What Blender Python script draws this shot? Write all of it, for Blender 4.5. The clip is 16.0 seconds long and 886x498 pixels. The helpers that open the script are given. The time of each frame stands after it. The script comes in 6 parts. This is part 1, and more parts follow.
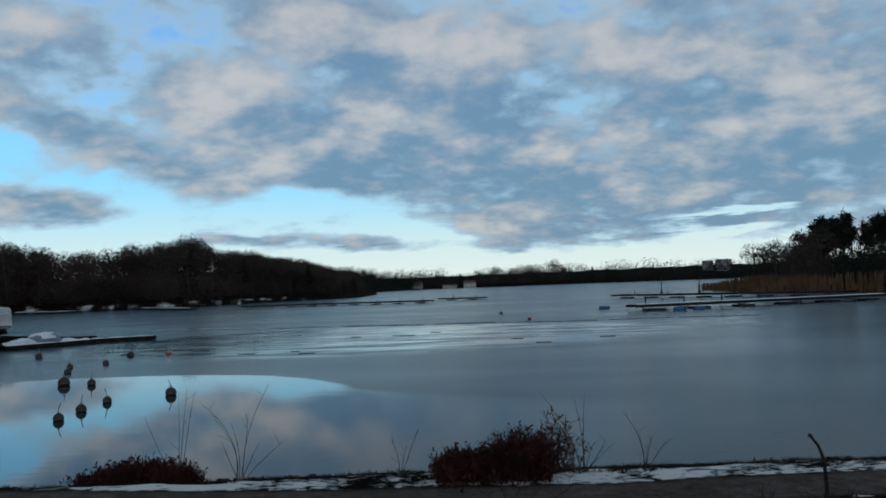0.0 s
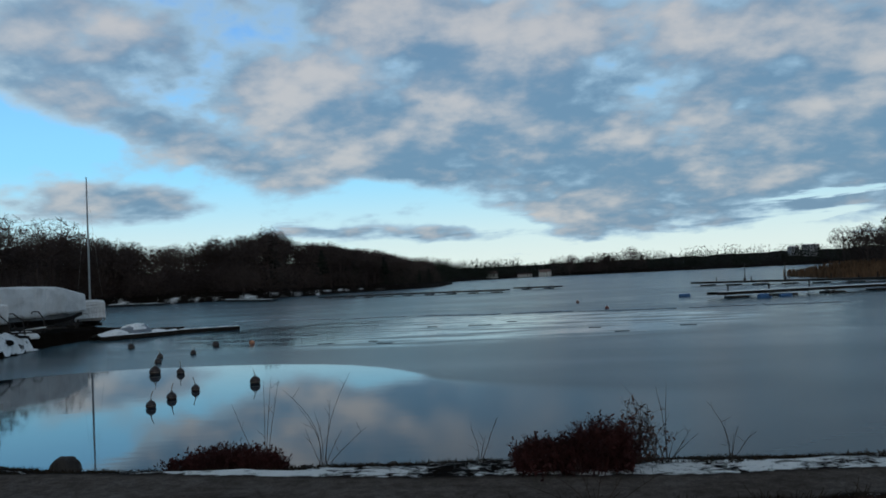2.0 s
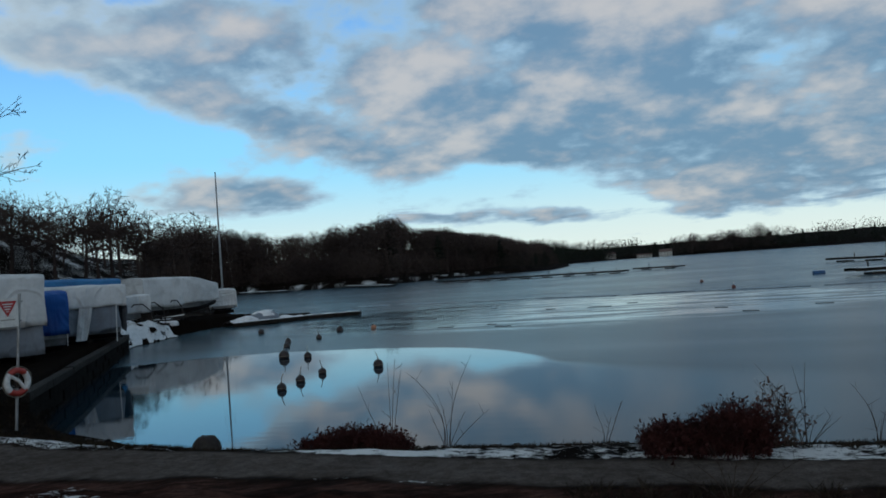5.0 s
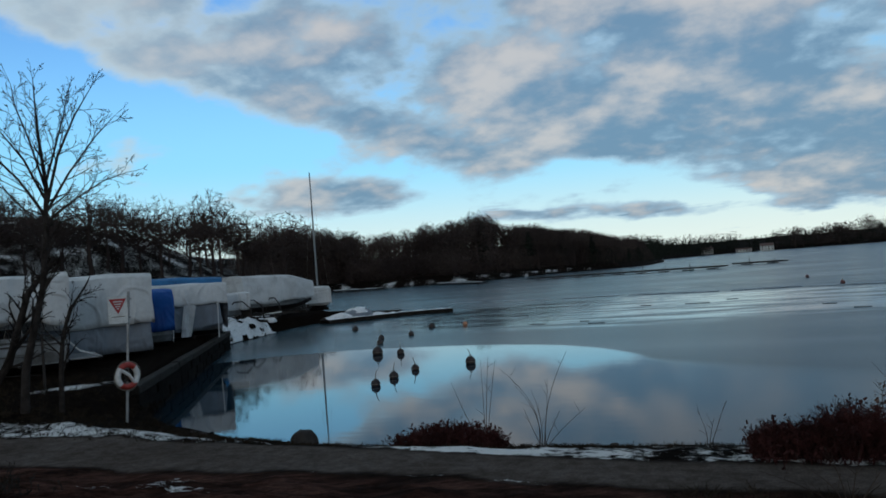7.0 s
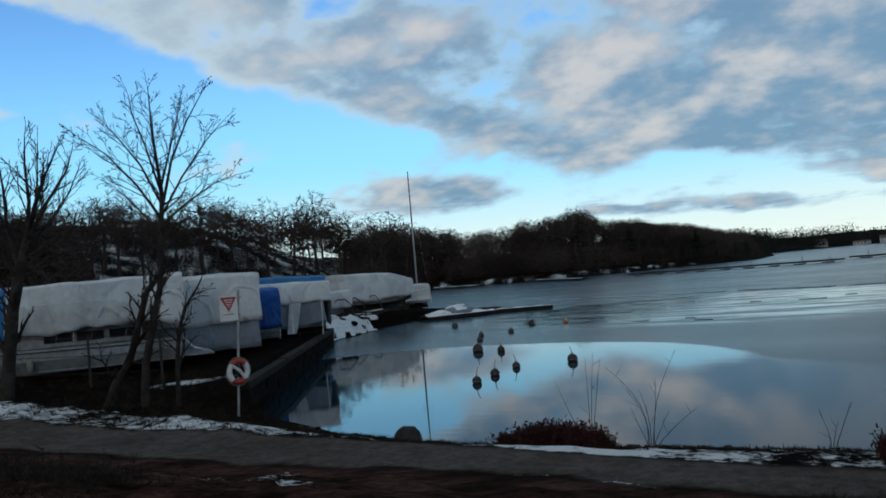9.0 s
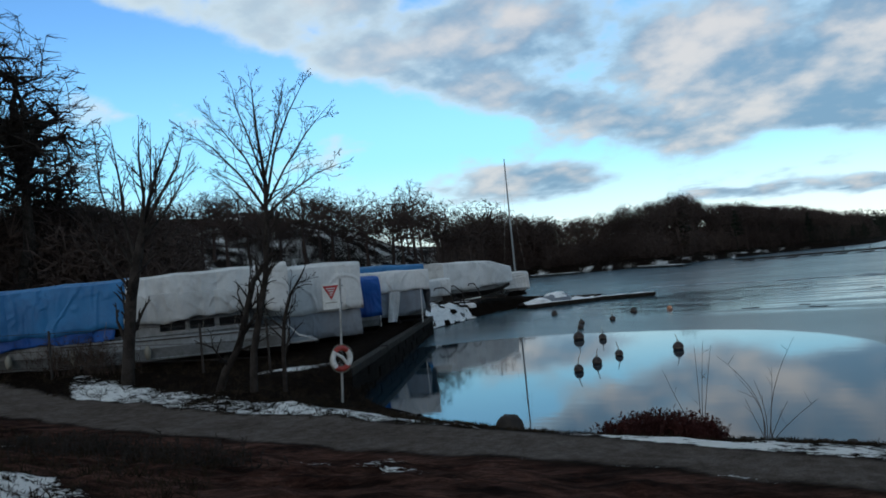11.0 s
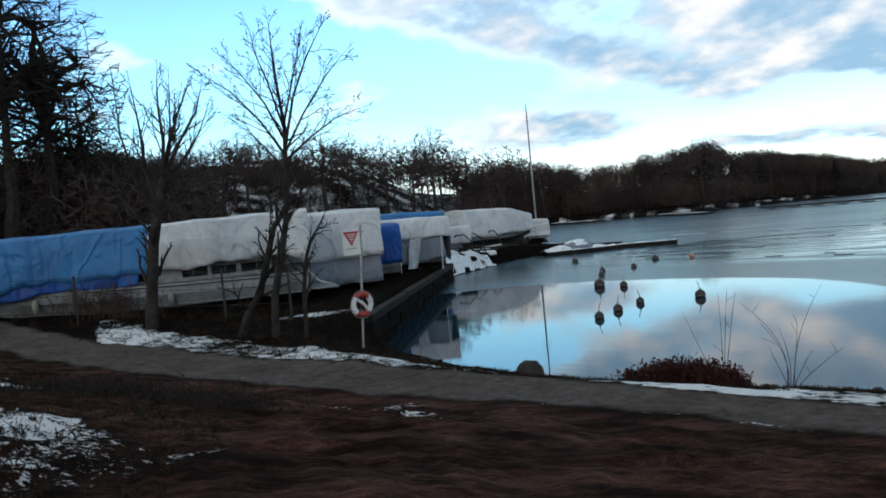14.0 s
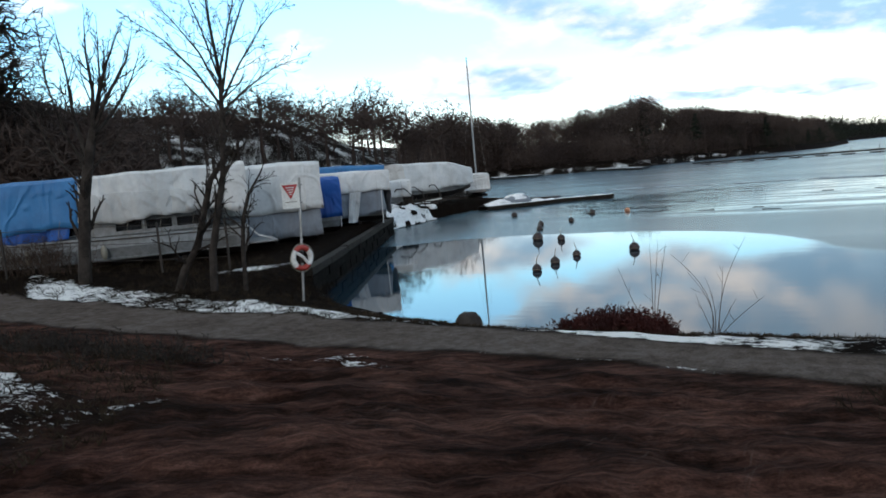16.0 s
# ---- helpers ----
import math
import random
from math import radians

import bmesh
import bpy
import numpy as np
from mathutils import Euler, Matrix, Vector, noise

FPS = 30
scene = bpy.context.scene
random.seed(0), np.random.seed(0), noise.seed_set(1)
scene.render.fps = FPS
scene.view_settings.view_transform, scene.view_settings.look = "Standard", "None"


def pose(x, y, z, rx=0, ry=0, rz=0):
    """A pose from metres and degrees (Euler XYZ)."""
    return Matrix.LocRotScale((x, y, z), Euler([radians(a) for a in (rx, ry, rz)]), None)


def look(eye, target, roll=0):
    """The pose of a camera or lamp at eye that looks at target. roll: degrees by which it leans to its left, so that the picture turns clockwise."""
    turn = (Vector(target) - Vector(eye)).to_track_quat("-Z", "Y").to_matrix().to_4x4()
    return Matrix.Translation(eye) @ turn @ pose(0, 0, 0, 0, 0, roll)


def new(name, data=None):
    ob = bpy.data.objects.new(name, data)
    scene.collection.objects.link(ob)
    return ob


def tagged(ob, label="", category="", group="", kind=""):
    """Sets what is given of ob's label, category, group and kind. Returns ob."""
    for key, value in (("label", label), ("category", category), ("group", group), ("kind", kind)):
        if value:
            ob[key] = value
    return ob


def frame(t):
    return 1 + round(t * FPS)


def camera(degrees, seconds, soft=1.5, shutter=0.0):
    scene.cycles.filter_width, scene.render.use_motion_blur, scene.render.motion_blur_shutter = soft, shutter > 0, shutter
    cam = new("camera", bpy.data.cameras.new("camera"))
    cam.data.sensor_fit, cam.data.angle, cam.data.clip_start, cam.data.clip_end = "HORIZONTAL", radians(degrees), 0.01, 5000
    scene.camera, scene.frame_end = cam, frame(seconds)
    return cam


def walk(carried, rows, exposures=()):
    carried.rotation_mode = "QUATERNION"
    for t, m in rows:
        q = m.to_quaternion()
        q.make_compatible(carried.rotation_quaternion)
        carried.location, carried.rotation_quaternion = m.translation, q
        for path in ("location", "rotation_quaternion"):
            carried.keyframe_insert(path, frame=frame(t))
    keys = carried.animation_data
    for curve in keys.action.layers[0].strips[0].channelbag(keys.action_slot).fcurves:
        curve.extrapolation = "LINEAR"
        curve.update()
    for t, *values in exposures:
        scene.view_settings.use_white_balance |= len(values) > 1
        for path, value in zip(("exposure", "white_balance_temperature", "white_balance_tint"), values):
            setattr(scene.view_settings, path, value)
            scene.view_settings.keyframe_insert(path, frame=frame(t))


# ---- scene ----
cam = camera(58.77, 16.0, soft=1.7)
# seconds, x, y, z, yaw, pitch, roll
PATH = [
    (0, 0.001, 0.002, 3.108, -0.004, 2.693, 2.179),
    (0.5, 0.001, 0.018, 3.105, 1.246, 2.645, 2.256),
    (1, -0.013, 0.022, 3.103, 2.631, 2.531, 2.300),
    (1.5, -0.022, 0.010, 3.104, 4.017, 2.353, 2.576),
    (2, -0.028, -0.002, 3.104, 5.445, 2.173, 2.783),
    (2.5, -0.037, -0.007, 3.106, 6.839, 1.990, 3.076),
    (3, -0.048, -0.006, 3.101, 8.249, 1.816, 3.291),
    (3.5, -0.061, 0.002, 3.099, 9.658, 1.644, 3.558),
    (4, -0.069, 0.019, 3.094, 11.045, 1.535, 3.792),
    (6.5, -0.127, 0.128, 3.068, 18.696, 1.653, 4.321),
    (7, -0.151, 0.168, 3.068, 20.492, 1.751, 4.473),
    (7.5, -0.177, 0.197, 3.068, 22.264, 1.837, 4.666),
    (8, -0.204, 0.220, 3.068, 24.036, 1.939, 4.743),
    (8.5, -0.222, 0.232, 3.069, 25.848, 2.036, 4.865),
    (9, -0.242, 0.241, 3.069, 27.639, 2.122, 4.978),
    (9.5, -0.268, 0.249, 3.070, 29.425, 2.204, 5.039),
    (10, -0.293, 0.271, 3.066, 31.266, 2.297, 5.180),
    (12.5, -0.464, 0.490, 3.031, 37.918, 0.867, 5.647),
    (13, -0.479, 0.504, 3.029, 37.703, 0.006, 5.541),
    (13.5, -0.462, 0.485, 3.023, 37.091, -0.873, 5.491),
    (14, -0.441, 0.454, 3.022, 36.238, -1.760, 5.381),
    (14.5, -0.414, 0.420, 3.022, 35.150, -2.662, 5.276),
    (15, -0.393, 0.394, 3.018, 34.042, -3.582, 5.182),
    (15.5, -0.379, 0.372, 3.014, 32.959, -4.540, 5.135),
    (16, -0.364, 0.364, 3.006, 31.907, -5.486, 5.171),
]
EXPOSURES = [(0.0, 0.02, 6380, 10), (4.0, 0.02, 6400, 10), (7.0, 0.07, 6480, 10), (9.0, 0.18, 6500, 10), (10.0, 0.30, 6520, 10), (12.5, 0.68, 6720, 12), (13.0, 0.8, 6780, 12), (14.0, 1.0, 6950, 13), (16.0, 1.33, 7200, 15)]
walk(cam, [(t, pose(x, y, z, 90 + p, r, w)) for t, x, y, z, w, p, r in PATH], EXPOSURES)

# ---- world and light ----
SUN_AZ, SUN_EL = 205.0, 14.0


class Tree_:
    """Small shader-graph writer."""

    def __init__(self, tree):
        self.t = tree
        tree.nodes.clear()

    def n(self, kind, **props):
        node = self.t.nodes.new(kind)
        for key, value in props.items():
            if key in ("operation", "blend_type", "data_type", "noise_dimensions", "sky_type", "feature", "interpolation_type", "wave_type", "bands_direction", "distance", "clamp", "use_clamp", "normalize"):
                if key == "operation": node.operation = value
                elif key == "blend_type": node.blend_type = value
                elif key == "data_type": node.data_type = value
                elif key == "noise_dimensions": node.noise_dimensions = value
                elif key == "sky_type": node.sky_type = value
                elif key == "feature": node.feature = value
                elif key == "interpolation_type": node.interpolation_type = value
                elif key == "wave_type": node.wave_type = value
                elif key == "bands_direction": node.bands_direction = value
                elif key == "use_clamp": node.use_clamp = value
        return node

    def put(self, node, key, value):
        s = node.inputs[key]
        if isinstance(value, bpy.types.NodeSocket):
            self.t.links.new(value, s)
        else:
            s.default_value = value

    def math(self, op, a, b=0.0, c=0.0):
        node = self.n("ShaderNodeMath", operation=op)
        for i, v in enumerate((a, b, c)):
            self.put(node, i, v)
        return node.outputs[0]

    def step(self, v, lo, hi, a=0.0, b=1.0):
        node = self.n("ShaderNodeMapRange", interpolation_type="SMOOTHSTEP")
        for key, x in (("Value", v), ("From Min", lo), ("From Max", hi), ("To Min", a), ("To Max", b)):
            self.put(node, key, x)
        return node.outputs["Result"]

    def noise(self, vec, scale, detail=4.0, rough=0.5, dist=0.0, out="Fac"):
        node = self.n("ShaderNodeTexNoise")
        self.put(node, "Vector", vec)
        for key, x in (("Scale", scale), ("Detail", detail), ("Roughness", rough), ("Distortion", dist)):
            self.put(node, key, x)
        return node.outputs[out]

    def mix(self, f, a, b, blend="MIX"):
        node = self.n("ShaderNodeMix", data_type="RGBA", blend_type=blend)
        self.put(node, 0, f)
        for i, v in ((6, a), (7, b)):
            self.put(node, i, (*v, 1.0) if isinstance(v, tuple) and len(v) == 3 else v)
        return node.outputs[2]

    def mapping(self, vec, scale=(1, 1, 1), loc=(0, 0, 0), rot=(0, 0, 0)):
        node = self.n("ShaderNodeMapping")
        self.put(node, "Vector", vec)
        self.put(node, "Scale", scale)
        self.put(node, "Location", loc)
        self.put(node, "Rotation", rot)
        return node.outputs[0]


def sky_world():
    world = bpy.data.worlds.new("sky")
    scene.world = world
    world.use_nodes = True
    g = Tree_(world.node_tree)
    sky = g.n("ShaderNodeTexSky", sky_type="NISHITA")
    sky.sun_disc = False
    sky.sun_elevation, sky.sun_rotation = radians(SUN_EL), radians(-SUN_AZ)
    sky.altitude, sky.air_density, sky.dust_density, sky.ozone_density = 0.0, 1.0, 0.6, 2.5
    co = g.n("ShaderNodeTexCoord").outputs["Generated"]
    sep = g.n("ShaderNodeSeparateXYZ")
    g.put(sep, 0, co)
    x, y, z = sep.outputs
    az = g.math("MULTIPLY", g.math("ARCTAN2", g.math("MULTIPLY", x, -1.0), y), 57.2958)
    el = g.math("MULTIPLY", g.math("ARCSINE", z), 57.2958)
    # flat cloud deck seen in perspective
    low = g.math("ADD", g.math("MAXIMUM", z, 0.0), 0.34)
    comb = g.n("ShaderNodeCombineXYZ")
    g.put(comb, 0, g.math("DIVIDE", x, low))
    g.put(comb, 1, g.math("DIVIDE", y, low))
    deck = comb.outputs[0]
    def billow(dx, dy):
        big = g.noise(g.mapping(deck, loc=(3.1 + dx, 7.4 + dy, 0.0)), 1.35, 2.0, 0.45, 0.2)
        mid = g.noise(g.mapping(deck, loc=(11.0 + dx, 2.0 + dy, 4.0)), 3.6, 3.0, 0.5, 0.1)
        fine = g.noise(g.mapping(deck, loc=(5.0 + dx, 9.0 + dy, 7.0)), 8.5, 5.0, 0.55, 0.1)
        return g.math("ADD", g.math("MULTIPLY", big, 0.36), g.math("ADD", g.math("MULTIPLY", mid, 0.37), g.math("MULTIPLY", fine, 0.27)))

    field = g.math("MULTIPLY_ADD", billow(0.0, 0.0), 1.75, -0.375)
    relief = g.math("SUBTRACT", field, g.math("MULTIPLY_ADD", billow(-0.10, -0.16), 1.75, -0.375))
    # the bank's lower edge, by bearing
    slope = g.math("MULTIPLY_ADD", g.math("SUBTRACT", az, 12.7), 0.325, 5.3)
    notch = g.step(g.math("ABSOLUTE", g.math("SUBTRACT", az, 5.0)), 13.0, 2.0, 0.0, 2.7)
    # past bearing 70, out of view, added cloud closes in to dim the ambient
    edge = g.math("ADD", g.math("MAXIMUM", g.math("MULTIPLY", slope, g.step(az, 110.0, 70.0)), 1.9), notch)
    over = g.step(g.math("SUBTRACT", el, edge), -1.1, 1.9)
    bias = g.math("MULTIPLY_ADD", over, 0.38, -0.18)
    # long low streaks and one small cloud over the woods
    line = g.n("ShaderNodeCombineXYZ")
    g.put(line, 0, g.math("MULTIPLY", az, 0.055))
    g.put(line, 1, g.math("MULTIPLY", el, 0.55))
    streak = g.math("MULTIPLY", g.step(g.noise(line.outputs[0], 1.6, 5.0, 0.55, 0.5), 0.50, 0.66), g.step(el, 6.5, 3.4))
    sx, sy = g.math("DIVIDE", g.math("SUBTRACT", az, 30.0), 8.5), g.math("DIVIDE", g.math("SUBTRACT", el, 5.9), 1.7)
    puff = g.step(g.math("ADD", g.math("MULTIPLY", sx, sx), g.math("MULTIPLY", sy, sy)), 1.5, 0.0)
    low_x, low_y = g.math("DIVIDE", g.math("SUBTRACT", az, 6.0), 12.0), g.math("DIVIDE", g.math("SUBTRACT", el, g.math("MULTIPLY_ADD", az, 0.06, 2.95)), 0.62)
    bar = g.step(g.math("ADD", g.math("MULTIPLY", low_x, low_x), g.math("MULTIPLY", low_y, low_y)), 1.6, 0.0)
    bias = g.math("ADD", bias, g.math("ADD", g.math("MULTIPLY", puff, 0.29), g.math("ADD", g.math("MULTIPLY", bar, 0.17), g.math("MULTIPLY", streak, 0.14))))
    # bright slits in the bank low over the headland
    waver = g.math("MULTIPLY_ADD", g.noise(line.outputs[0], 5.0, 4.0, 0.6, 0.4), 0.9, -0.45)
    for at, lean, half, a0, a1 in ((1.25, -0.045, 0.50, -8.0, -21.5), (2.5, -0.10, 0.38, -16.0, -24.5), (4.1, -0.05, 0.32, -15.5, -25.5)):
        mid = g.math("ADD", g.math("MULTIPLY_ADD", g.math("ADD", az, 15.0), lean, at), waver)
        slit = g.step(g.math("ABSOLUTE", g.math("SUBTRACT", el, mid)), half, 0.0)
        ends = g.math("MULTIPLY", g.step(az, a0, a0 - 4.0), g.step(az, a1, a1 + 3.0))
        bias = g.math("SUBTRACT", bias, g.math("MULTIPLY", g.math("MULTIPLY", slit, ends), 0.36))
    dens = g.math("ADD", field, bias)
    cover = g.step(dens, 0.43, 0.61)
    # the bank thins out towards the open sky
    thick = g.math("MULTIPLY", g.step(dens, 0.53, 0.70), g.step(az, 58.0, 26.0, 0.35, 1.0))
    lit = g.step(relief, -0.10, 0.27)
    grey = g.mix(lit, (0.150, 0.265, 0.385), (0.530, 0.530, 0.525))
    # cloud colour darkened towards the unseen zenith, to cut the light on the ground
    deep = g.step(el, 16.0, 55.0, 1.0, 0.25)
    grey = g.mix(1.0, grey, g.mix(deep, (0.0, 0.0, 0.0), (1.0, 1.0, 1.0)), "MULTIPLY")
    cloud = g.mix(thick, g.mix(g.step(az, 20.0, 45.0), (0.36, 0.53, 0.66), (0.50, 0.60, 0.64)), grey)
    clear = g.mix(1.0, sky.outputs[0], (SKY_GAIN, SKY_GAIN, SKY_GAIN), "MULTIPLY")
    # thin bright haze low down
    clear = g.mix(1.0, clear, (0.70, 1.06, 1.36), "MULTIPLY")
    clear = g.mix(g.step(el, 3.0, 20.0, 0.85, 0.0), clear, (0.29, 0.70, 0.92))
    clear = g.mix(g.step(el, 0.0, 9.0, 0.92, 0.0), clear, (0.80, 0.88, 0.80))
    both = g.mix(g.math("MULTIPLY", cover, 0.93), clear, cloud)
    bg = g.n("ShaderNodeBackground")
    g.put(bg, "Color", both)
    g.put(bg, "Strength", 1.0)
    out = g.n("ShaderNodeOutputWorld")
    g.put(out, 0, bg.outputs[0])


SKY_GAIN = 0.13
sky_world()
sun = new("sun", bpy.data.lights.new("sun", "SUN"))
sun.data.energy, sun.data.angle, sun.data.color = 0.22, radians(20), (1.0, 0.93, 0.84)
sun.matrix_world = look((0, 0, 60), (60 * math.sin(radians(SUN_AZ)), -60 * math.cos(radians(SUN_AZ)), 60 - 60 * math.tan(radians(SUN_EL))))


# ---- materials ----
def material(name, color, rough=0.8, metal=0.0, second=None, scale=3.0, detail=6.0, bump=0.0, bump_scale=20.0, lo=0.35, hi=0.65, spec=0.5, island=0.0, coords="Object"):
    """A surface of two colours in a noise pattern, with fine relief."""
    m = bpy.data.materials.new(name)
    m.use_nodes = True
    g = Tree_(m.node_tree)
    b = g.n("ShaderNodeBsdfPrincipled")
    co = g.n("ShaderNodeTexCoord").outputs[coords]
    c = (*color, 1.0)
    if second:
        f = g.step(g.noise(co, scale, detail, 0.6), lo, hi)
        c = g.mix(f, color, second)
        f2 = g.noise(co, scale * 7.3, 4.0, 0.6)
        c = g.mix(0.5, c, g.mix(g.step(f2, 0.3, 0.7), (0.55, 0.55, 0.55), (1.25, 1.25, 1.25)), "MULTIPLY")
    if island:
        r = g.n("ShaderNodeObjectInfo").outputs["Random"]
        c = g.mix(1.0, c, g.mix(r, (1 - island,) * 3, (1 + island,) * 3), "MULTIPLY")
    g.put(b, "Base Color", c)
    g.put(b, "Roughness", rough)
    g.put(b, "Metallic", metal)
    g.put(b, "Specular IOR Level", spec)
    if bump:
        bn = g.n("ShaderNodeBump")
        g.put(bn, "Strength", bump)
        g.put(bn, "Distance", 0.05)
        g.put(bn, "Height", g.noise(co, bump_scale, 6.0, 0.65))
        g.put(b, "Normal", bn.outputs[0])
    out = g.n("ShaderNodeOutputMaterial")
    g.put(out, 0, b.outputs[0])
    return m


def ground_material():
    m = bpy.data.materials.new("ground")
    m.use_nodes = True
    g = Tree_(m.node_tree)
    b = g.n("ShaderNodeBsdfPrincipled")
    co = g.n("ShaderNodeTexCoord").outputs["Object"]
    snow_w = g.n("ShaderNodeAttribute")
    snow_w.attribute_name = "snow"
    path_w = g.n("ShaderNodeAttribute")
    path_w.attribute_name = "path"
    dirt_w = g.n("ShaderNodeAttribute")
    dirt_w.attribute_name = "dirt"
    n1 = g.noise(co, 0.9, 8.0, 0.62)
    n2 = g.noise(co, 6.0, 6.0, 0.65)
    n3 = g.noise(co, 38.0, 4.0, 0.7)
    grass = g.mix(g.step(n2, 0.3, 0.7), (0.004, 0.0024, 0.0018), (0.013, 0.0080, 0.0054))
    dirt = g.mix(g.step(n1, 0.35, 0.65), (0.019, 0.0094, 0.0074), (0.043, 0.0232, 0.0182))
    dirt = g.mix(g.step(n2, 0.48, 0.80), dirt, (0.042, 0.025, 0.021))
    # scrapes run away from the water, ruts along the slope
    drag = g.noise(g.mapping(g.mapping(co, rot=(0, 0, radians(-95))), scale=(0.20, 5.5, 1.0)), 2.0, 7.0, 0.68, 0.05)
    rake = g.noise(g.mapping(g.mapping(co, rot=(0, 0, radians(-30))), scale=(0.75, 1.9, 1.0)), 1.1, 10.0, 0.72, 0.1)
    fine = g.noise(g.mapping(g.mapping(co, rot=(0, 0, radians(-36))), scale=(0.8, 2.4, 1.0)), 5.0, 8.0, 0.74, 0.0)
    # relief shade put into the colour: hollows of rake and fine darker, crests lighter
    dirt = g.mix(1.0, dirt, g.mix(g.step(rake, 0.36, 0.62), (0.52, 0.48, 0.46), (2.50, 2.25, 2.16)), "MULTIPLY")
    dirt = g.mix(0.8, dirt, g.mix(g.step(fine, 0.36, 0.66), (0.45, 0.44, 0.44), (1.75, 1.72, 1.70)), "MULTIPLY")
    dirt = g.mix(g.math("MULTIPLY", g.step(drag, 0.58, 0.72), g.step(g.noise(co, 0.55, 4.0, 0.55), 0.55, 0.66)), dirt, (0.15, 0.112, 0.098))
    gravel = g.mix(g.step(n1, 0.36, 0.64), g.mix(g.step(n2, 0.3, 0.7), (0.070, 0.054, 0.046), (0.122, 0.098, 0.086)), g.mix(g.step(n2, 0.3, 0.7), (0.098, 0.079, 0.070), (0.166, 0.140, 0.126)))
    c = g.mix(dirt_w.outputs["Fac"], grass, dirt)
    c = g.mix(path_w.outputs["Fac"], c, gravel)
    c = g.mix(0.6, c, g.mix(g.step(n3, 0.3, 0.7), (0.5, 0.5, 0.5), (1.3, 1.3, 1.3)), "MULTIPLY")
    # patchy thin snow: broken by tufts
    tuft = g.math("ADD", g.math("MULTIPLY", g.noise(co, 3.6, 6.0, 0.74, 0.3), 0.5), g.math("MULTIPLY", g.noise(g.mapping(co, scale=(0.55, 1.7, 1.0)), 11.0, 5.0, 0.75), 0.5))
    keep = g.math("ADD", tuft, g.math("MULTIPLY_ADD", snow_w.outputs["Fac"], 0.36, -0.365))
    snow = g.step(keep, 0.37, 0.42)
    c = g.mix(snow, c, (0.90, 0.895, 0.89))
    g.put(b, "Base Color", c)
    g.put(b, "Roughness", 0.9)
    g.put(b, "Specular IOR Level", 0.015)
    bn = g.n("ShaderNodeBump")
    g.put(bn, "Strength", 1.0)
    g.put(bn, "Distance", 0.08)
    h = g.math("ADD", g.math("ADD", g.math("MULTIPLY", n2, 1.2), g.math("ADD", g.math("MULTIPLY", rake, 0.9), g.math("MULTIPLY", fine, 0.6))), g.math("ADD", g.math("MULTIPLY", n3, 0.45), g.math("MULTIPLY", snow, 0.5)))
    g.put(bn, "Height", h)
    g.put(b, "Normal", bn.outputs[0])
    out = g.n("ShaderNodeOutputMaterial")
    g.put(out, 0, b.outputs[0])
    return m


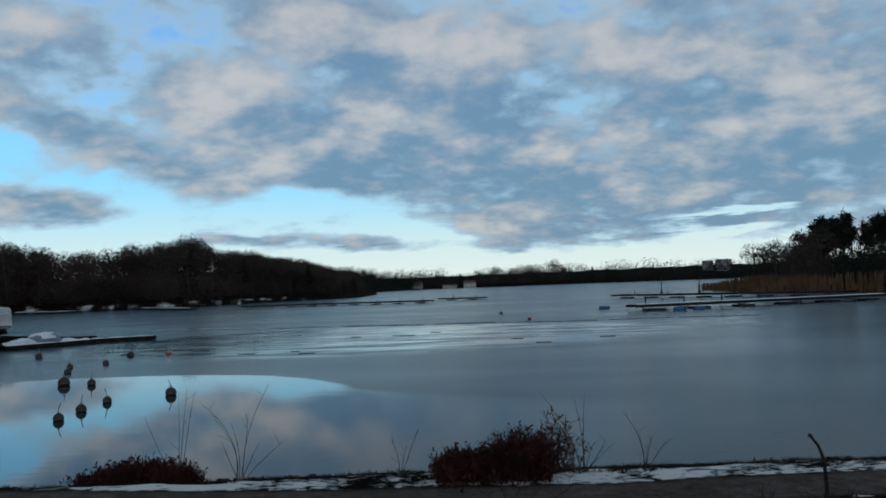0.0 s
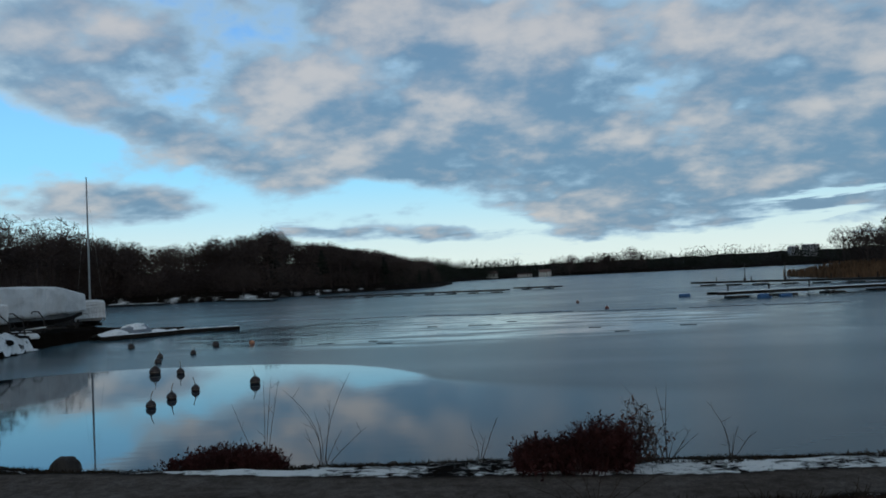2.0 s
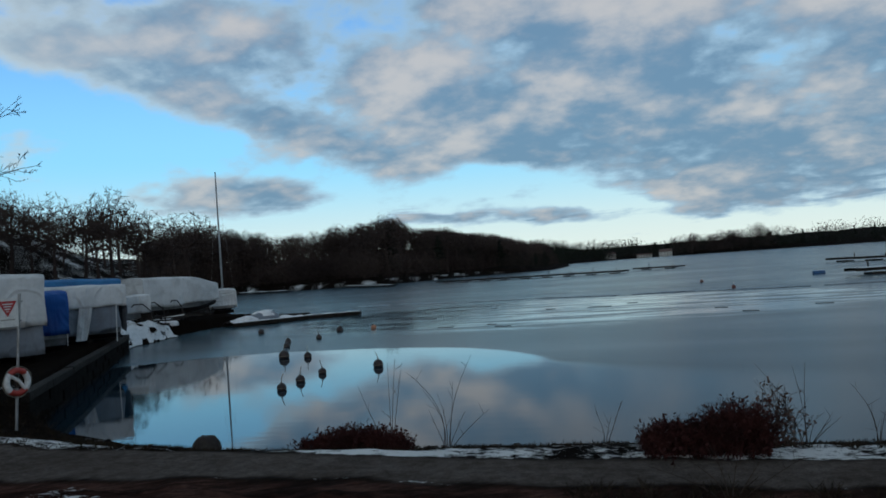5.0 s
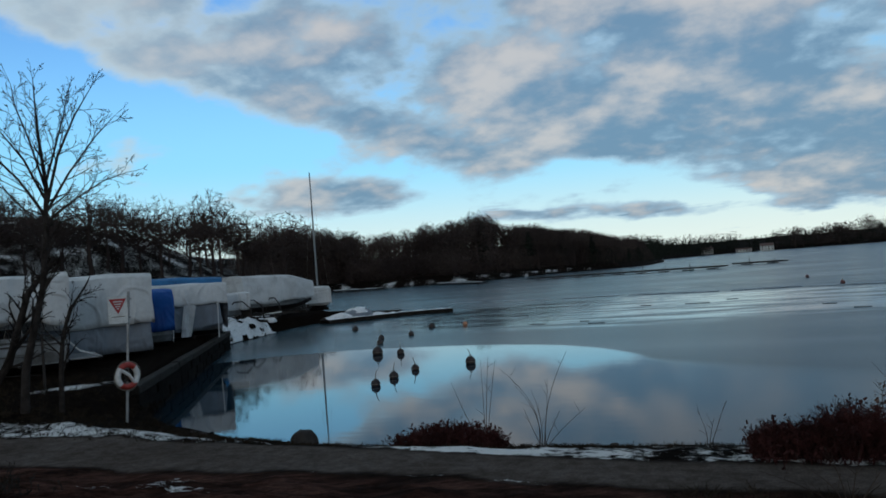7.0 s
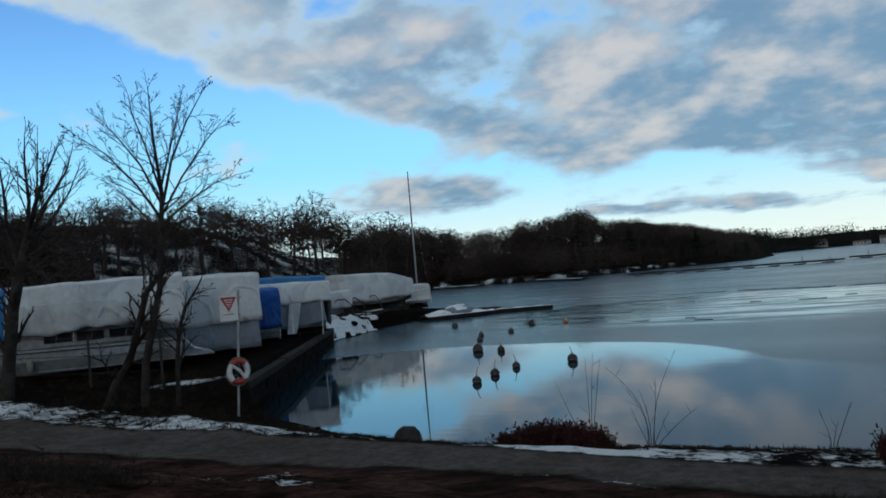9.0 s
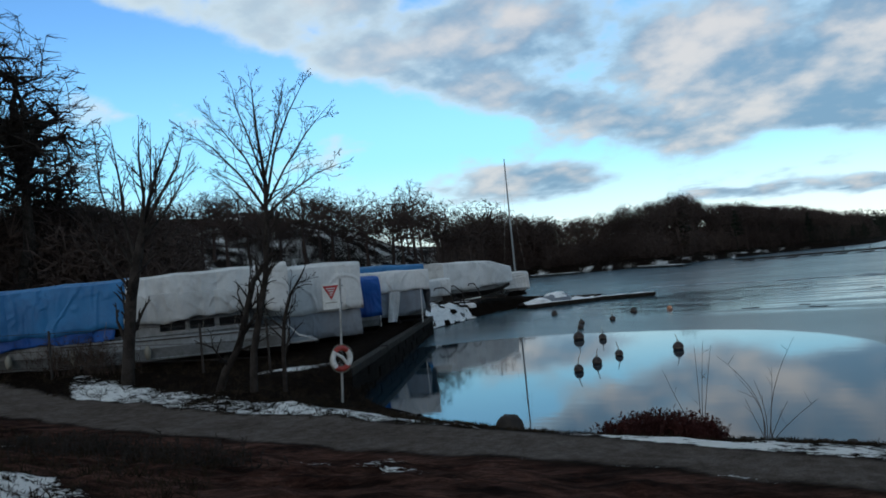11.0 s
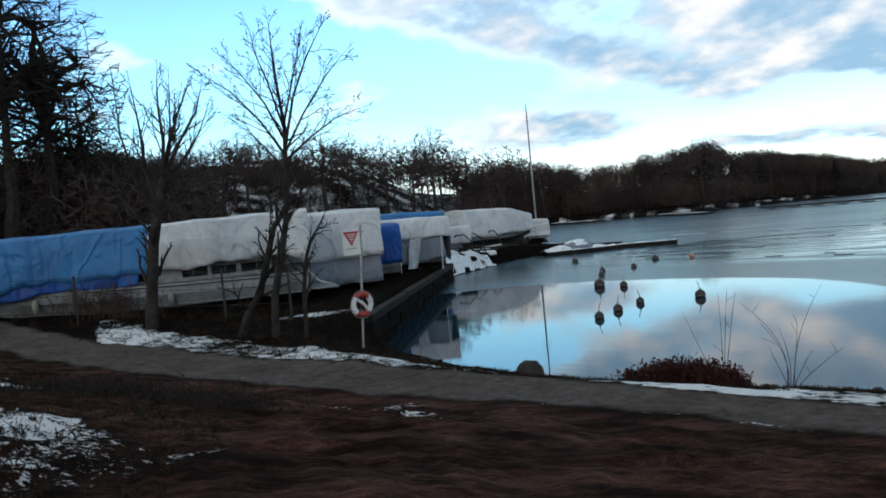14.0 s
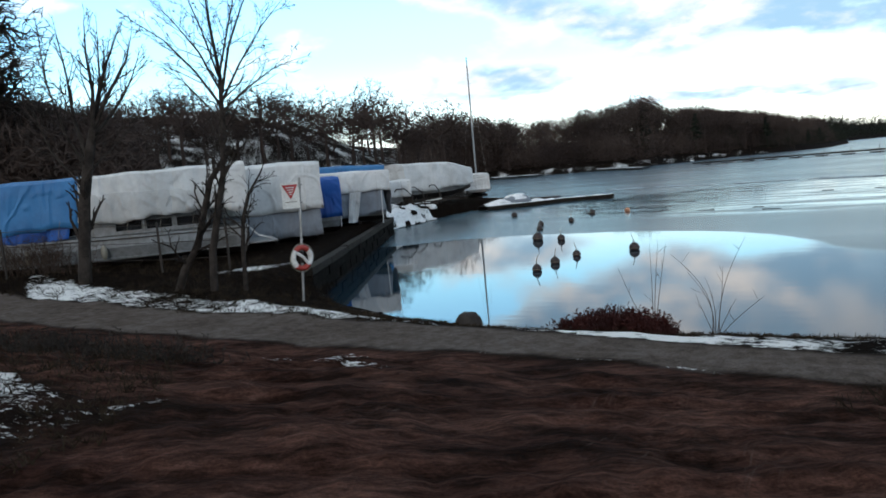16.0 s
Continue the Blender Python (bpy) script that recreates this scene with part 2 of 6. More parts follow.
def water_material():
    """Calm open water in the cove, thin new ice with wet leads beyond its curved edge."""
    m = bpy.data.materials.new("water")
    m.use_nodes = True
    g = Tree_(m.node_tree)
    b = g.n("ShaderNodeBsdfPrincipled")
    co = g.n("ShaderNodeTexCoord").outputs["Object"]
    sep = g.n("ShaderNodeSeparateXYZ")
    g.put(sep, 0, co)
    x, y, _ = sep.outputs
    wob = g.math("MULTIPLY_ADD", g.noise(co, 0.12, 4.0, 0.55), 7.0, -3.5)
    # the open pool: an ellipse off the quay
    ex = g.math("DIVIDE", g.math("ADD", x, 13.1), 10.7)
    ey = g.math("DIVIDE", g.math("SUBTRACT", y, 20.9), 10.6)
    r = g.math("SQRT", g.math("ADD", g.math("MULTIPLY", ex, ex), g.math("MULTIPLY", ey, ey)))
    r = g.math("ADD", r, g.math("MULTIPLY", wob, 0.03))
    ice = g.step(r, g.step(y, 19.0, 25.0, 0.78, 0.985), g.step(y, 19.0, 25.0, 1.9, 1.03))
    streak = g.noise(g.mapping(co, scale=(0.10, 0.55, 1.0), rot=(0, 0, radians(8))), 1.0, 5.0, 0.6, 0.6)
    px_, py_ = g.math("DIVIDE", g.math("ADD", x, 5.0), 22.0), g.math("DIVIDE", g.math("SUBTRACT", y, 51.0), 15.0)
    broken = g.step(g.math("ADD", g.math("ADD", g.math("MULTIPLY", px_, px_), g.math("MULTIPLY", py_, py_)), g.math("MULTIPLY", wob, 0.12)), 1.0, 0.5)
    dash = g.noise(g.mapping(co, scale=(0.26, 1.5, 1.0), rot=(0, 0, radians(5))), 1.0, 3.0, 0.5, 0.4)
    lead = g.math("MULTIPLY", g.math("MULTIPLY", g.step(streak, 0.40, 0.52), g.step(dash, 0.70, 0.50)), broken)
    far_ice = g.math("MULTIPLY", g.step(y, 30.0, 38.0), g.step(y, 120.0, 70.0))
    run = g.noise(g.mapping(co, scale=(0.075, 0.62, 1.0), rot=(0, 0, radians(6))), 1.0, 6.0, 0.62, 0.35)
    fold = g.math("ABSOLUTE", g.math("SUBTRACT", g.math("FRACT", g.math("MULTIPLY", run, 7.0)), 0.5))
    crack = g.math("MULTIPLY", g.math("MULTIPLY", g.step(fold, 0.10, 0.0), g.step(g.noise(co, 0.06, 3.0, 0.5), 0.42, 0.58)), far_ice)
    lead = g.math("MAXIMUM", lead, crack)
    wet = g.math("MULTIPLY", ice, g.math("SUBTRACT", 1.0, g.math("MULTIPLY", lead, 0.68)))
    rough = g.math("MULTIPLY_ADD", wet, 0.19, 0.025)
    sheet = g.noise(g.mapping(co, scale=(0.04, 0.10, 1.0), rot=(0, 0, radians(-12))), 1.0, 5.0, 0.55, 0.5)
    g.put(b, "Base Color", g.mix(wet, (0.006, 0.022, 0.036), g.mix(g.step(sheet, 0.35, 0.65), (0.010, 0.022, 0.030), (0.026, 0.040, 0.050))))
    g.put(b, "Roughness", rough)
    g.put(b, "IOR", 1.33)
    g.put(b, "Specular IOR Level", g.math("MULTIPLY_ADD", wet, g.step(sheet, 0.3, 0.7, -0.24, -0.12), 0.5))
    bn = g.n("ShaderNodeBump")
    g.put(bn, "Strength", 0.05)
    g.put(bn, "Distance", 0.05)
    rip = g.noise(g.mapping(co, scale=(0.8, 2.2, 1.0)), 1.3, 4.0, 0.55)
    ridge = g.math("ADD", g.math("MULTIPLY", rip, 0.5), g.math("MULTIPLY", g.math("MULTIPLY", lead, ice), 0.15))
    g.put(bn, "Height", ridge)
    g.put(b, "Normal", bn.outputs[0])
    # frosted thin ice scatters part of the light
    frost = g.n("ShaderNodeBsdfDiffuse")
    g.put(frost, "Color", (0.085, 0.150, 0.185, 1.0))
    both = g.n("ShaderNodeMixShader")
    g.put(both, 0, g.math("MULTIPLY", wet, g.step(sheet, 0.3, 0.7, 0.36, 0.18)))
    g.put(both, 1, b.outputs[0])
    g.put(both, 2, frost.outputs[0])
    out = g.n("ShaderNodeOutputMaterial")
    g.put(out, 0, both.outputs[0])
    return m


M_GROUND, M_WATER = ground_material(), water_material()
M_BARK = material("dark_bark", (0.018, 0.014, 0.012), 0.95, second=(0.040, 0.032, 0.027), scale=4.0, bump=0.6, bump_scale=14.0, spec=0.15)
M_BARK_PALE = material("pale_bark", (0.022, 0.017, 0.015), 0.95, second=(0.048, 0.039, 0.034), scale=4.0, bump=0.6, bump_scale=14.0, spec=0.15)
M_TWIG = material("far_twigs", (0.036, 0.026, 0.024), 0.95, second=(0.078, 0.057, 0.050), scale=0.05, spec=0.1)
M_PINE = material("pine_needles", (0.010, 0.013, 0.010), 0.9, second=(0.022, 0.025, 0.017), scale=0.5, spec=0.15)
M_REED = material("dry_reeds", (0.085, 0.046, 0.025), 0.9, second=(0.15, 0.085, 0.048), scale=0.2, spec=0.1)


# ---- mesh helpers ----
def mesh_of(name, verts, faces, mats, smooth=False):
    me = bpy.data.meshes.new(name)
    me.from_pydata([tuple(v) for v in verts], [], [tuple(f) for f in faces])
    for m in (mats if isinstance(mats, (list, tuple)) else [mats]):
        me.materials.append(m)
    if smooth:
        me.polygons.foreach_set("use_smooth", [True] * len(me.polygons))
    me.update()
    return me


def numpy_mesh(name, verts, tris, mat, smooth=False):
    me = bpy.data.meshes.new(name)
    verts, tris = np.asarray(verts, dtype=np.float32), np.asarray(tris, dtype=np.int32)
    n, k = tris.shape
    me.vertices.add(len(verts))
    me.vertices.foreach_set("co", verts.ravel())
    me.loops.add(n * k)
    me.loops.foreach_set("vertex_index", tris.ravel())
    me.polygons.add(n)
    me.polygons.foreach_set("loop_start", np.arange(0, n * k, k, dtype=np.int32))
    me.polygons.foreach_set("use_smooth", np.full(n, smooth))
    me.materials.append(mat)
    me.update(calc_edges=True)
    return me


def under(ob, parent):
    ob.parent = parent
    return ob


# ---- the lake's outline and the lie of the land ----
LAKE = [(7.1, 13.2), (5.7, 13.2), (2.4, 13.3), (-2.7, 13.4), (-6.7, 13.2), (-8.7, 13.6), (-10.1, 13.9), (-12.0, 14.9), (-14.1, 15.8),
        (-19.7, 24.6), (-25.4, 35.0), (-27.4, 36.5), (-28.0, 41.0), (-29.6, 46.0), (-30.3, 51.0), (-29.0, 56.5), (-31.0, 60.0), (-39.0, 69.0), (-51.0, 92.0), (-75.0, 130.0), (-110.0, 180.0),
        (-112.0, 206.0), (-88.0, 198.0), (-67.0, 207.0), (-53.0, 262.0), (-30.0, 290.0), (-34.0, 420.0), (-60.0, 700.0), (-16.0, 930.0), (100.0, 900.0), (208.0, 800.0),
        (330.0, 760.0), (360.0, 560.0), (200.0, 300.0), (90.0, 205.0), (62.0, 184.0), (53.0, 128.0), (60.0, 106.0), (80.0, 96.0), (130.0, 80.0), (120.0, 40.0), (60.0, 18.0), (25.0, 13.8)]


def lake_distance(px, py):
    """Metres from the shoreline, positive on land."""
    a = np.array(LAKE)
    b = np.roll(a, -1, axis=0)
    best = np.full(px.shape, 1e9)
    inside = np.zeros(px.shape, dtype=bool)
    for (x0, y0), (x1, y1) in zip(a, b):
        dx, dy = x1 - x0, y1 - y0
        s = np.clip(((px - x0) * dx + (py - y0) * dy) / (dx * dx + dy * dy), 0, 1)
        best = np.minimum(best, np.hypot(px - x0 - s * dx, py - y0 - s * dy))
        if y0 != y1:
            inside ^= ((y0 > py) != (y1 > py)) & (px < (x1 - x0) * (py - y0) / (y1 - y0) + x0)
    return np.where(inside, -best, best)


def smooth(v, lo, hi):
    s = np.clip((v - lo) / (hi - lo), 0, 1)
    return s * s * (3 - 2 * s)


def waves(x, y, size, seed, octaves=4):
    """Cheap smooth noise in -1..1 from turned sine products."""
    rng = np.random.RandomState(seed)
    out = np.zeros(x.shape)
    amp, total = 1.0, 0.0
    for o in range(octaves):
        for _ in range(3):
            a, p, q = rng.uniform(0, 6.283, 3)
            k = 6.283 / size * (1.9 ** o) * rng.uniform(0.7, 1.3)
            out += amp * np.sin((x * math.cos(a) + y * math.sin(a)) * k + p) / 3
        total += amp * 0.6
        amp *= 0.55
    return out / total


# centre line of the shore path
PATH_X = [-60.0, -40.0, -28.0, -22.0, -16.8, -11.0, -7.0, -3.7, -1.2, 2.0, 6.0, 30.0, 100.0]
PATH_Y = [14.0, 12.0, 10.6, 9.8, 9.15, 8.85, 9.25, 9.5, 9.3, 9.2, 9.3, 9.6, 11.0]
PATH_FAR_X = [-18.0, -10.0, -8.0, -5.5, -4.0, -2.0, 5.0]
PATH_FAR_Y = [1.0, 1.05, 0.85, 0.55, 0.32, 0.22, 0.25]
PATH_Z = [2.2, 2.0, 1.6, 1.25, 1.02, 0.92, 0.80, 0.72, 0.70, 0.70, 0.70, 0.75, 0.9]


def height(x, y):
    sd = lake_distance(x, y)
    far = np.hypot(x, y)
    pc, pz = np.interp(x, PATH_X, PATH_Y), np.interp(x, PATH_X, PATH_Z)
    off = y - pc
    # near bank: level path, slope up to the viewer, bank down to the water
    up = pz + 0.72 * smooth(-off, 0.6, 6.2) + 0.06 * smooth(-off, 6, 40)
    yard = np.clip(sd, 0, 40)
    bank = pz * np.clip(sd / 3.2, 0.0, 1.0) ** 1.08
    near = np.where(off < 0, np.maximum(up, bank), bank)
    yard_z = 0.95 + 0.012 * np.clip(sd, 0, 60)
    isyard = smooth(-x, 12.5, 15.0) * smooth(off, 3.0, 5.0)
    near = near * (1 - isyard) + isyard * yard_z * smooth(sd, -0.2, 0.5)
    rough = 0.035 * waves(x, y, 1.7, 3, 4) * smooth(sd, 0.1, 1.2) + 0.05 * waves(x, y, 5.0, 8, 3) * smooth(sd, 0.5, 2.5)
    on_path = np.exp(-(off / 0.9) ** 4)
    near = near + rough * (1 - 0.75 * on_path)
    # wheel ruts and scrapes in the bare slope
    dirt = smooth(-off, 0.9, 1.8)
    across = -x * 0.545 + y * 0.838 + 0.22 * waves(x, y, 5.0, 5, 2)
    rut = 0.0
    for at, wide, deep in ((6.1, 0.16, 0.07), (6.75, 0.14, 0.06), (7.9, 0.2, 0.08), (8.7, 0.15, 0.06), (9.5, 0.22, 0.07), (4.9, 0.2, 0.06), (10.6, 0.18, 0.06), (4.1, 0.15, 0.05)):
        u = (across - at) / wide
        rut = rut + deep * (np.exp(-(u - 1.3) ** 2) * 0.8 - np.exp(-u * u)) * (0.45 + 0.55 * waves(x, y, 3.0, 6, 2))
    rut = rut + 0.035 * waves(x, y, 1.1, 15, 3) + 0.022 * waves(x, y, 0.38, 19, 3) * (0.6 + 0.4 * waves(x, y, 2.2, 20, 2))
    near = near + dirt * rut * smooth(far, 1.0, 2.5)
    hill = 0.5 + 0.10 * np.clip(sd, 0, 70) + 0.05 * np.clip(sd - 70, 0, 200) + 1.6 * waves(x, y, 60.0, 11, 3) * smooth(sd, 8, 60)
    hill = hill + 5.5 * np.exp(-((np.degrees(np.arctan2(-x, y)) - 17.5) / 4.5) ** 2) * smooth(sd, 15, 50) * smooth(far, 180, 230) * smooth(far, 520, 380)
    # snowy slope behind the boatyard
    turned = np.degrees(np.arctan2(-x, y))
    hill = hill + smooth(turned, 30.0, 45.0) * smooth(turned, 120.0, 80.0) * (12.5 * smooth(far, 98.0, 165.0) + 1.2 * waves(x, y, 26.0, 47, 2) * smooth(far, 95.0, 120.0))
    hill = hill * smooth(sd, -0.5, 6.0)
    away = smooth(far, 42.0, 95.0)
    z = near * (1 - away) + hill * away
    return np.where(sd < 0, np.maximum(-1.2, sd * 0.35) - 0.03, z), sd, off


def hz(x, y):
    return float(height(np.array([float(x)]), np.array([float(y)]))[0][0])


def build_ground():
    ring = np.concatenate([[0.0004, 0.15, 0.35], np.geomspace(0.6, 3.0, 26)[:-1], np.geomspace(3.0, 42.0, 270)[:-1], np.geomspace(42.0, 2600.0, 130)])
    ang = np.radians(np.concatenate([np.linspace(-34, 70, 400), np.linspace(70, 326, 60)[1:-1]]))
    R, A = np.meshgrid(ring, ang, indexing="ij")
    x, y = -R * np.sin(A), R * np.cos(A)
    z, sd, off = height(x, y)
    nr, na = R.shape
    verts = np.stack([x, y, z], -1).reshape(-1, 3)
    verts = np.vstack([verts, [[0, 0, hz(0, 0)]]])
    i, j = np.meshgrid(np.arange(nr - 1), np.arange(na), indexing="ij")
    k = (j + 1) % na
    quads = np.stack([i * na + j, i * na + k, (i + 1) * na + k, (i + 1) * na + j], -1).reshape(-1, 4)[:, ::-1]
    me = numpy_mesh("ground", verts, quads, M_GROUND, True)
    # where snow lies, where the path is, where the soil is bare
    far = np.hypot(x, y)
    verge = off - np.interp(x, PATH_FAR_X, PATH_FAR_Y)
    lie = np.interp(x, [-20.0, -9.0, -7.6, -6.3, -5.5, -4.9, -3.1, -2.5, -1.0, -0.5, 1.2, 1.7, 6.0], [1.0, 1.0, 0.72, 0.55, 0.75, 1.0, 1.0, 0.76, 0.68, 0.84, 0.86, 1.05, 0.98]) * smooth(x + 2.0 * verge, -18.9, -17.7)
    strip = smooth(verge, -0.06, 0.12) * smooth(verge, np.interp(x, [-20.0, -14.0, -9.0, -6.0], [2.6, 1.7, 1.4, 2.4]), np.interp(x, [-20.0, -14.0, -9.0, -6.0], [1.6, 1.0, 0.8, 1.5])) * smooth(sd, 0.15, 0.5) * (far < 30) * lie
    left = smooth(4.70 + 0.13 * np.clip(-x - 8.0, 0, 4) + 0.35 * waves(x, y, 2.6, 41, 3) - y, 0.0, 0.5) * (0.72 * smooth(-x, 4.9, 5.8) + 0.40 * smooth(-x, 6.5, 9.0)) * smooth(y, 0.6, 2.0)
    left = np.maximum(left, 1.1 * np.exp(-((y - 6.05 - 0.06 * (x + 13.0)) / 0.42) ** 2) * smooth(-x, 11.3, 12.6))
    patch = np.exp(-(((x + 6.3) / 0.9) ** 2 + ((y - 7.35) / 0.28) ** 2))
    blobs = 0.5 + 0.5 * waves(x, y, 4.5, 21, 3)
    snow = np.clip(strip * (0.58 + 0.44 * blobs), 0, 0.90)
    snow = np.maximum(snow, left * (0.50 + 0.42 * blobs))
    patch = np.maximum(patch, 0.9 * np.exp(-(((x + 6.75) / 0.5) ** 2 + ((y - 8.05) / 0.16) ** 2)))
    patch = np.maximum(patch, 0.85 * np.exp(-(((x + 7.65) / 0.45) ** 2 + ((y - 7.62) / 0.2) ** 2)))
    snow = np.maximum(snow, 0.75 * patch)
    along, aside = (x + 15.6) * 0.45 + (y - 15.3) * 0.89, (x + 15.6) * 0.89 - (y - 15.3) * 0.45
    snow = np.maximum(snow, 0.95 * np.exp(-(along / 1.7) ** 2 - (aside / 0.70) ** 2))
    rim = np.exp(-((off + 0.78) / 0.10) ** 2) * (0.16 + 0.58 * blobs)
    snow = np.maximum(snow, rim * smooth(x, -7.0, -5.0))
    slope = smooth(np.degrees(np.arctan2(-x, y)), 32, 39) * smooth(far, 88, 105)
    yard = smooth(-x, 13, 16) * smooth(off, 4, 7) * (far < 60)
    snow = np.where(yard > 0.5, np.maximum(snow * 0.9, 0.05 + 0.30 * blobs), snow)
    brim = smooth(sd, 0.3, 1.5) * smooth(sd, 16.0, 8.0) * (far > 150) * smooth(np.degrees(np.arctan2(-x, y)), 6.0, 12.0)
    woods = smooth(far, 50, 90)
    snow = snow * (1 - woods) + woods * (0.15 + 0.75 * (0.5 + 0.5 * waves(x, y, 22.0, 31, 4)) * (0.45 + 0.55 * smooth(np.degrees(np.arctan2(-x, y)), 30, 36)))
    snow = snow * (1 - slope) + slope * np.clip(0.22 + 0.66 * (0.5 + 0.5 * waves(x, y, 6.0, 35, 4)), 0, 1)
    snow = np.maximum(snow, brim * (0.05 + 0.95 * np.clip(0.5 + 0.5 * waves(x, y, 4.6, 33, 4), 0, 1) ** 1.1))
    ragged = 0.10 * waves(x, y, 0.9, 51, 3)
    pathw = smooth(off + ragged, -0.84, -0.66) * smooth(verge, 0.12, -0.06) * (far < 60)
    dirtw = smooth(-off, 0.7, 1.1) * (1 - np.clip(left, 0, 1)) * (far < 30)
    for name, w in (("snow", snow), ("path", pathw), ("dirt", dirtw)):
        a = me.attributes.new(name, "FLOAT", "POINT")
        a.data.foreach_set("value", np.append(w.ravel(), 0.0).astype(np.float32))
    ob = new("ground", me)
    tagged(ob, "bare brown winter soil with a gravel path and thin patchy snow", "ground", kind="structure")


def build_water():
    s = 2600.0
    me = numpy_mesh("water", [(-s, -s, 0), (s, -s, 0), (s, s, 0), (-s, s, 0)], [(0, 1, 2, 3)], M_WATER)
    tagged(new("water", me), "calm grey-blue lake water with thin new ice", "water", kind="structure")


build_ground()
build_water()


# ---- trees ----
def branches(seed, tall, levels=5, spread=0.55, split=(2, 3), lean=0.0, thick=0.022, first=0.32, keep=0.72, side=0.5, up=0.25, wobble=0.18, segs=3):
    """Limb segments of a bare tree that stands at the origin: arrays of start, end, start radius, end radius."""
    rng = np.random.RandomState(seed)
    out = []

    def grow(p, d, length, r, level):
        step = length / segs
        for s in range(segs):
            d = d + rng.normal(0, wobble, 3) * (1 if level else 0.35)
            d[2] += up * 0.3 * (level > 0)
            d = d / np.linalg.norm(d)
            q = p + d * step
            r2 = r * 0.90
            out.append((p, q, r, r2, level))
            p, r = q, r2
            if 0 < level < levels and s < segs - 1 and rng.rand() < side:
                turn(p, d, length * keep * rng.uniform(0.6, 0.95), r * 0.55, level + 1, spread * 1.25)
        if level < levels:
            for _ in range(rng.randint(split[0], split[1] + 1)):
                turn(p, d, length * keep * rng.uniform(0.75, 1.1), r * 0.80, level + 1, spread)

    def turn(p, d, length, r, level, angle):
        a = rng.normal(0, 1, 3)
        a -= d * np.dot(a, d)
        a /= np.linalg.norm(a) + 1e-9
        t = angle * rng.uniform(0.6, 1.3)
        grow(p, d * math.cos(t) + a * math.sin(t), length, r, level)

    grow(np.zeros(3), np.array([lean, rng.normal(0, 0.03), 1.0]), tall * first, tall * thick, 0)
    S = np.array([o[0] for o in out])
    E = np.array([o[1] for o in out])
    r0, r1 = np.array([o[2] for o in out]), np.array([o[3] for o in out])
    lv = np.array([o[4] for o in out])
    k = tall / max(E[:, 2].max(), 1e-6)
    return S * k, E * k, r0, r1, lv


def tubes(S, E, r0, r1, sides=3):
    """Tapered prisms round segments, as vertices and quads."""
    D = E - S
    D = D / (np.linalg.norm(D, axis=1, keepdims=True) + 1e-9)
    ref = np.where(np.abs(D[:, 2:3]) > 0.9, np.array([[1.0, 0, 0]]), np.array([[0, 0, 1.0]]))
    U = np.cross(D, ref)
    U /= np.linalg.norm(U, axis=1, keepdims=True) + 1e-9
    V = np.cross(D, U)
    n = len(S)
    verts = np.zeros((n, 2 * sides, 3))
    for k in range(sides):
        a = 6.2832 * k / sides
        w = U * math.cos(a) + V * math.sin(a)
        verts[:, k] = S + w * r0[:, None]
        verts[:, sides + k] = E + w * r1[:, None]
    base = (np.arange(n) * 2 * sides)[:, None]
    quads = np.concatenate([base + np.array([[k, (k + 1) % sides, sides + (k + 1) % sides, sides + k]]) for k in range(sides)])
    return verts.reshape(-1, 3), quads


def place_many(variants, spots, rng, lo=0.8, hi=1.15):
    """One joined vertex/quad set of many turned and scaled variants."""
    V, Q, at = [], [], 0
    for x, y, z, s in spots:
        v, q = variants[rng.randint(len(variants))]
        a = rng.uniform(0, 6.283)
        k = s * rng.uniform(lo, hi)
        w = v * k
        c, d = math.cos(a), math.sin(a)
        V.append(np.stack([w[:, 0] * c - w[:, 1] * d + x, w[:, 0] * d + w[:, 1] * c + y, w[:, 2] + z], -1))
        Q.append(q + at)
        at += len(v)
    return np.vstack(V), np.vstack(Q)


def conifer_variant(seed, tall):
    """A dark spruce or pine: trunk prism and rings of drooping needle fans."""
    rng = np.random.RandomState(seed)
    S, E, r0, r1 = [np.zeros(3)], [np.array([0, 0, tall])], [tall * 0.014], [0.02]
    lo = tall * rng.uniform(0.15, 0.4)
    for i in range(90):
        h = lo + (tall - lo) * (i / 90.0) ** 0.9
        reach = (tall - h) * 0.24 + 0.35 + rng.uniform(0, 0.8)
        a = rng.uniform(0, 6.283)
        p = np.array([0, 0, h])
        q = p + np.array([math.cos(a) * reach, math.sin(a) * reach, rng.uniform(-0.25, 0.35) * reach])
        S.append(p)
        E.append(q)
        r0.append(0.05 + 0.18 * reach)
        r1.append(0.05)
    return tubes(np.array(S), np.array(E), np.array(r0), np.array(r1), 3)


def scatter(poly_rule, count, box, seed):
    rng = np.random.RandomState(seed)
    x = rng.uniform(box[0], box[1], count * 6)
    y = rng.uniform(box[2], box[3], count * 6)
    z, sd, off = height(x, y)
    ok = poly_rule(x, y, sd)
    x, y, z = x[ok][:count], y[ok][:count], z[ok][:count]
    return x, y, z


def ribbons(S, E, r0, r1, rng):
    """Thin twigs: one slim quad a segment."""
    D = E - S
    D = D / (np.linalg.norm(D, axis=1, keepdims=True) + 1e-9)
    U = np.cross(D, rng.normal(0, 1, D.shape))
    U /= np.linalg.norm(U, axis=1, keepdims=True) + 1e-9
    n = len(S)
    verts = np.stack([S - U * r0[:, None], S + U * r0[:, None], E + U * r1[:, None], E - U * r1[:, None]], 1)
    return verts.reshape(-1, 3), (np.arange(n) * 4)[:, None] + np.array([[0, 1, 2, 3]])


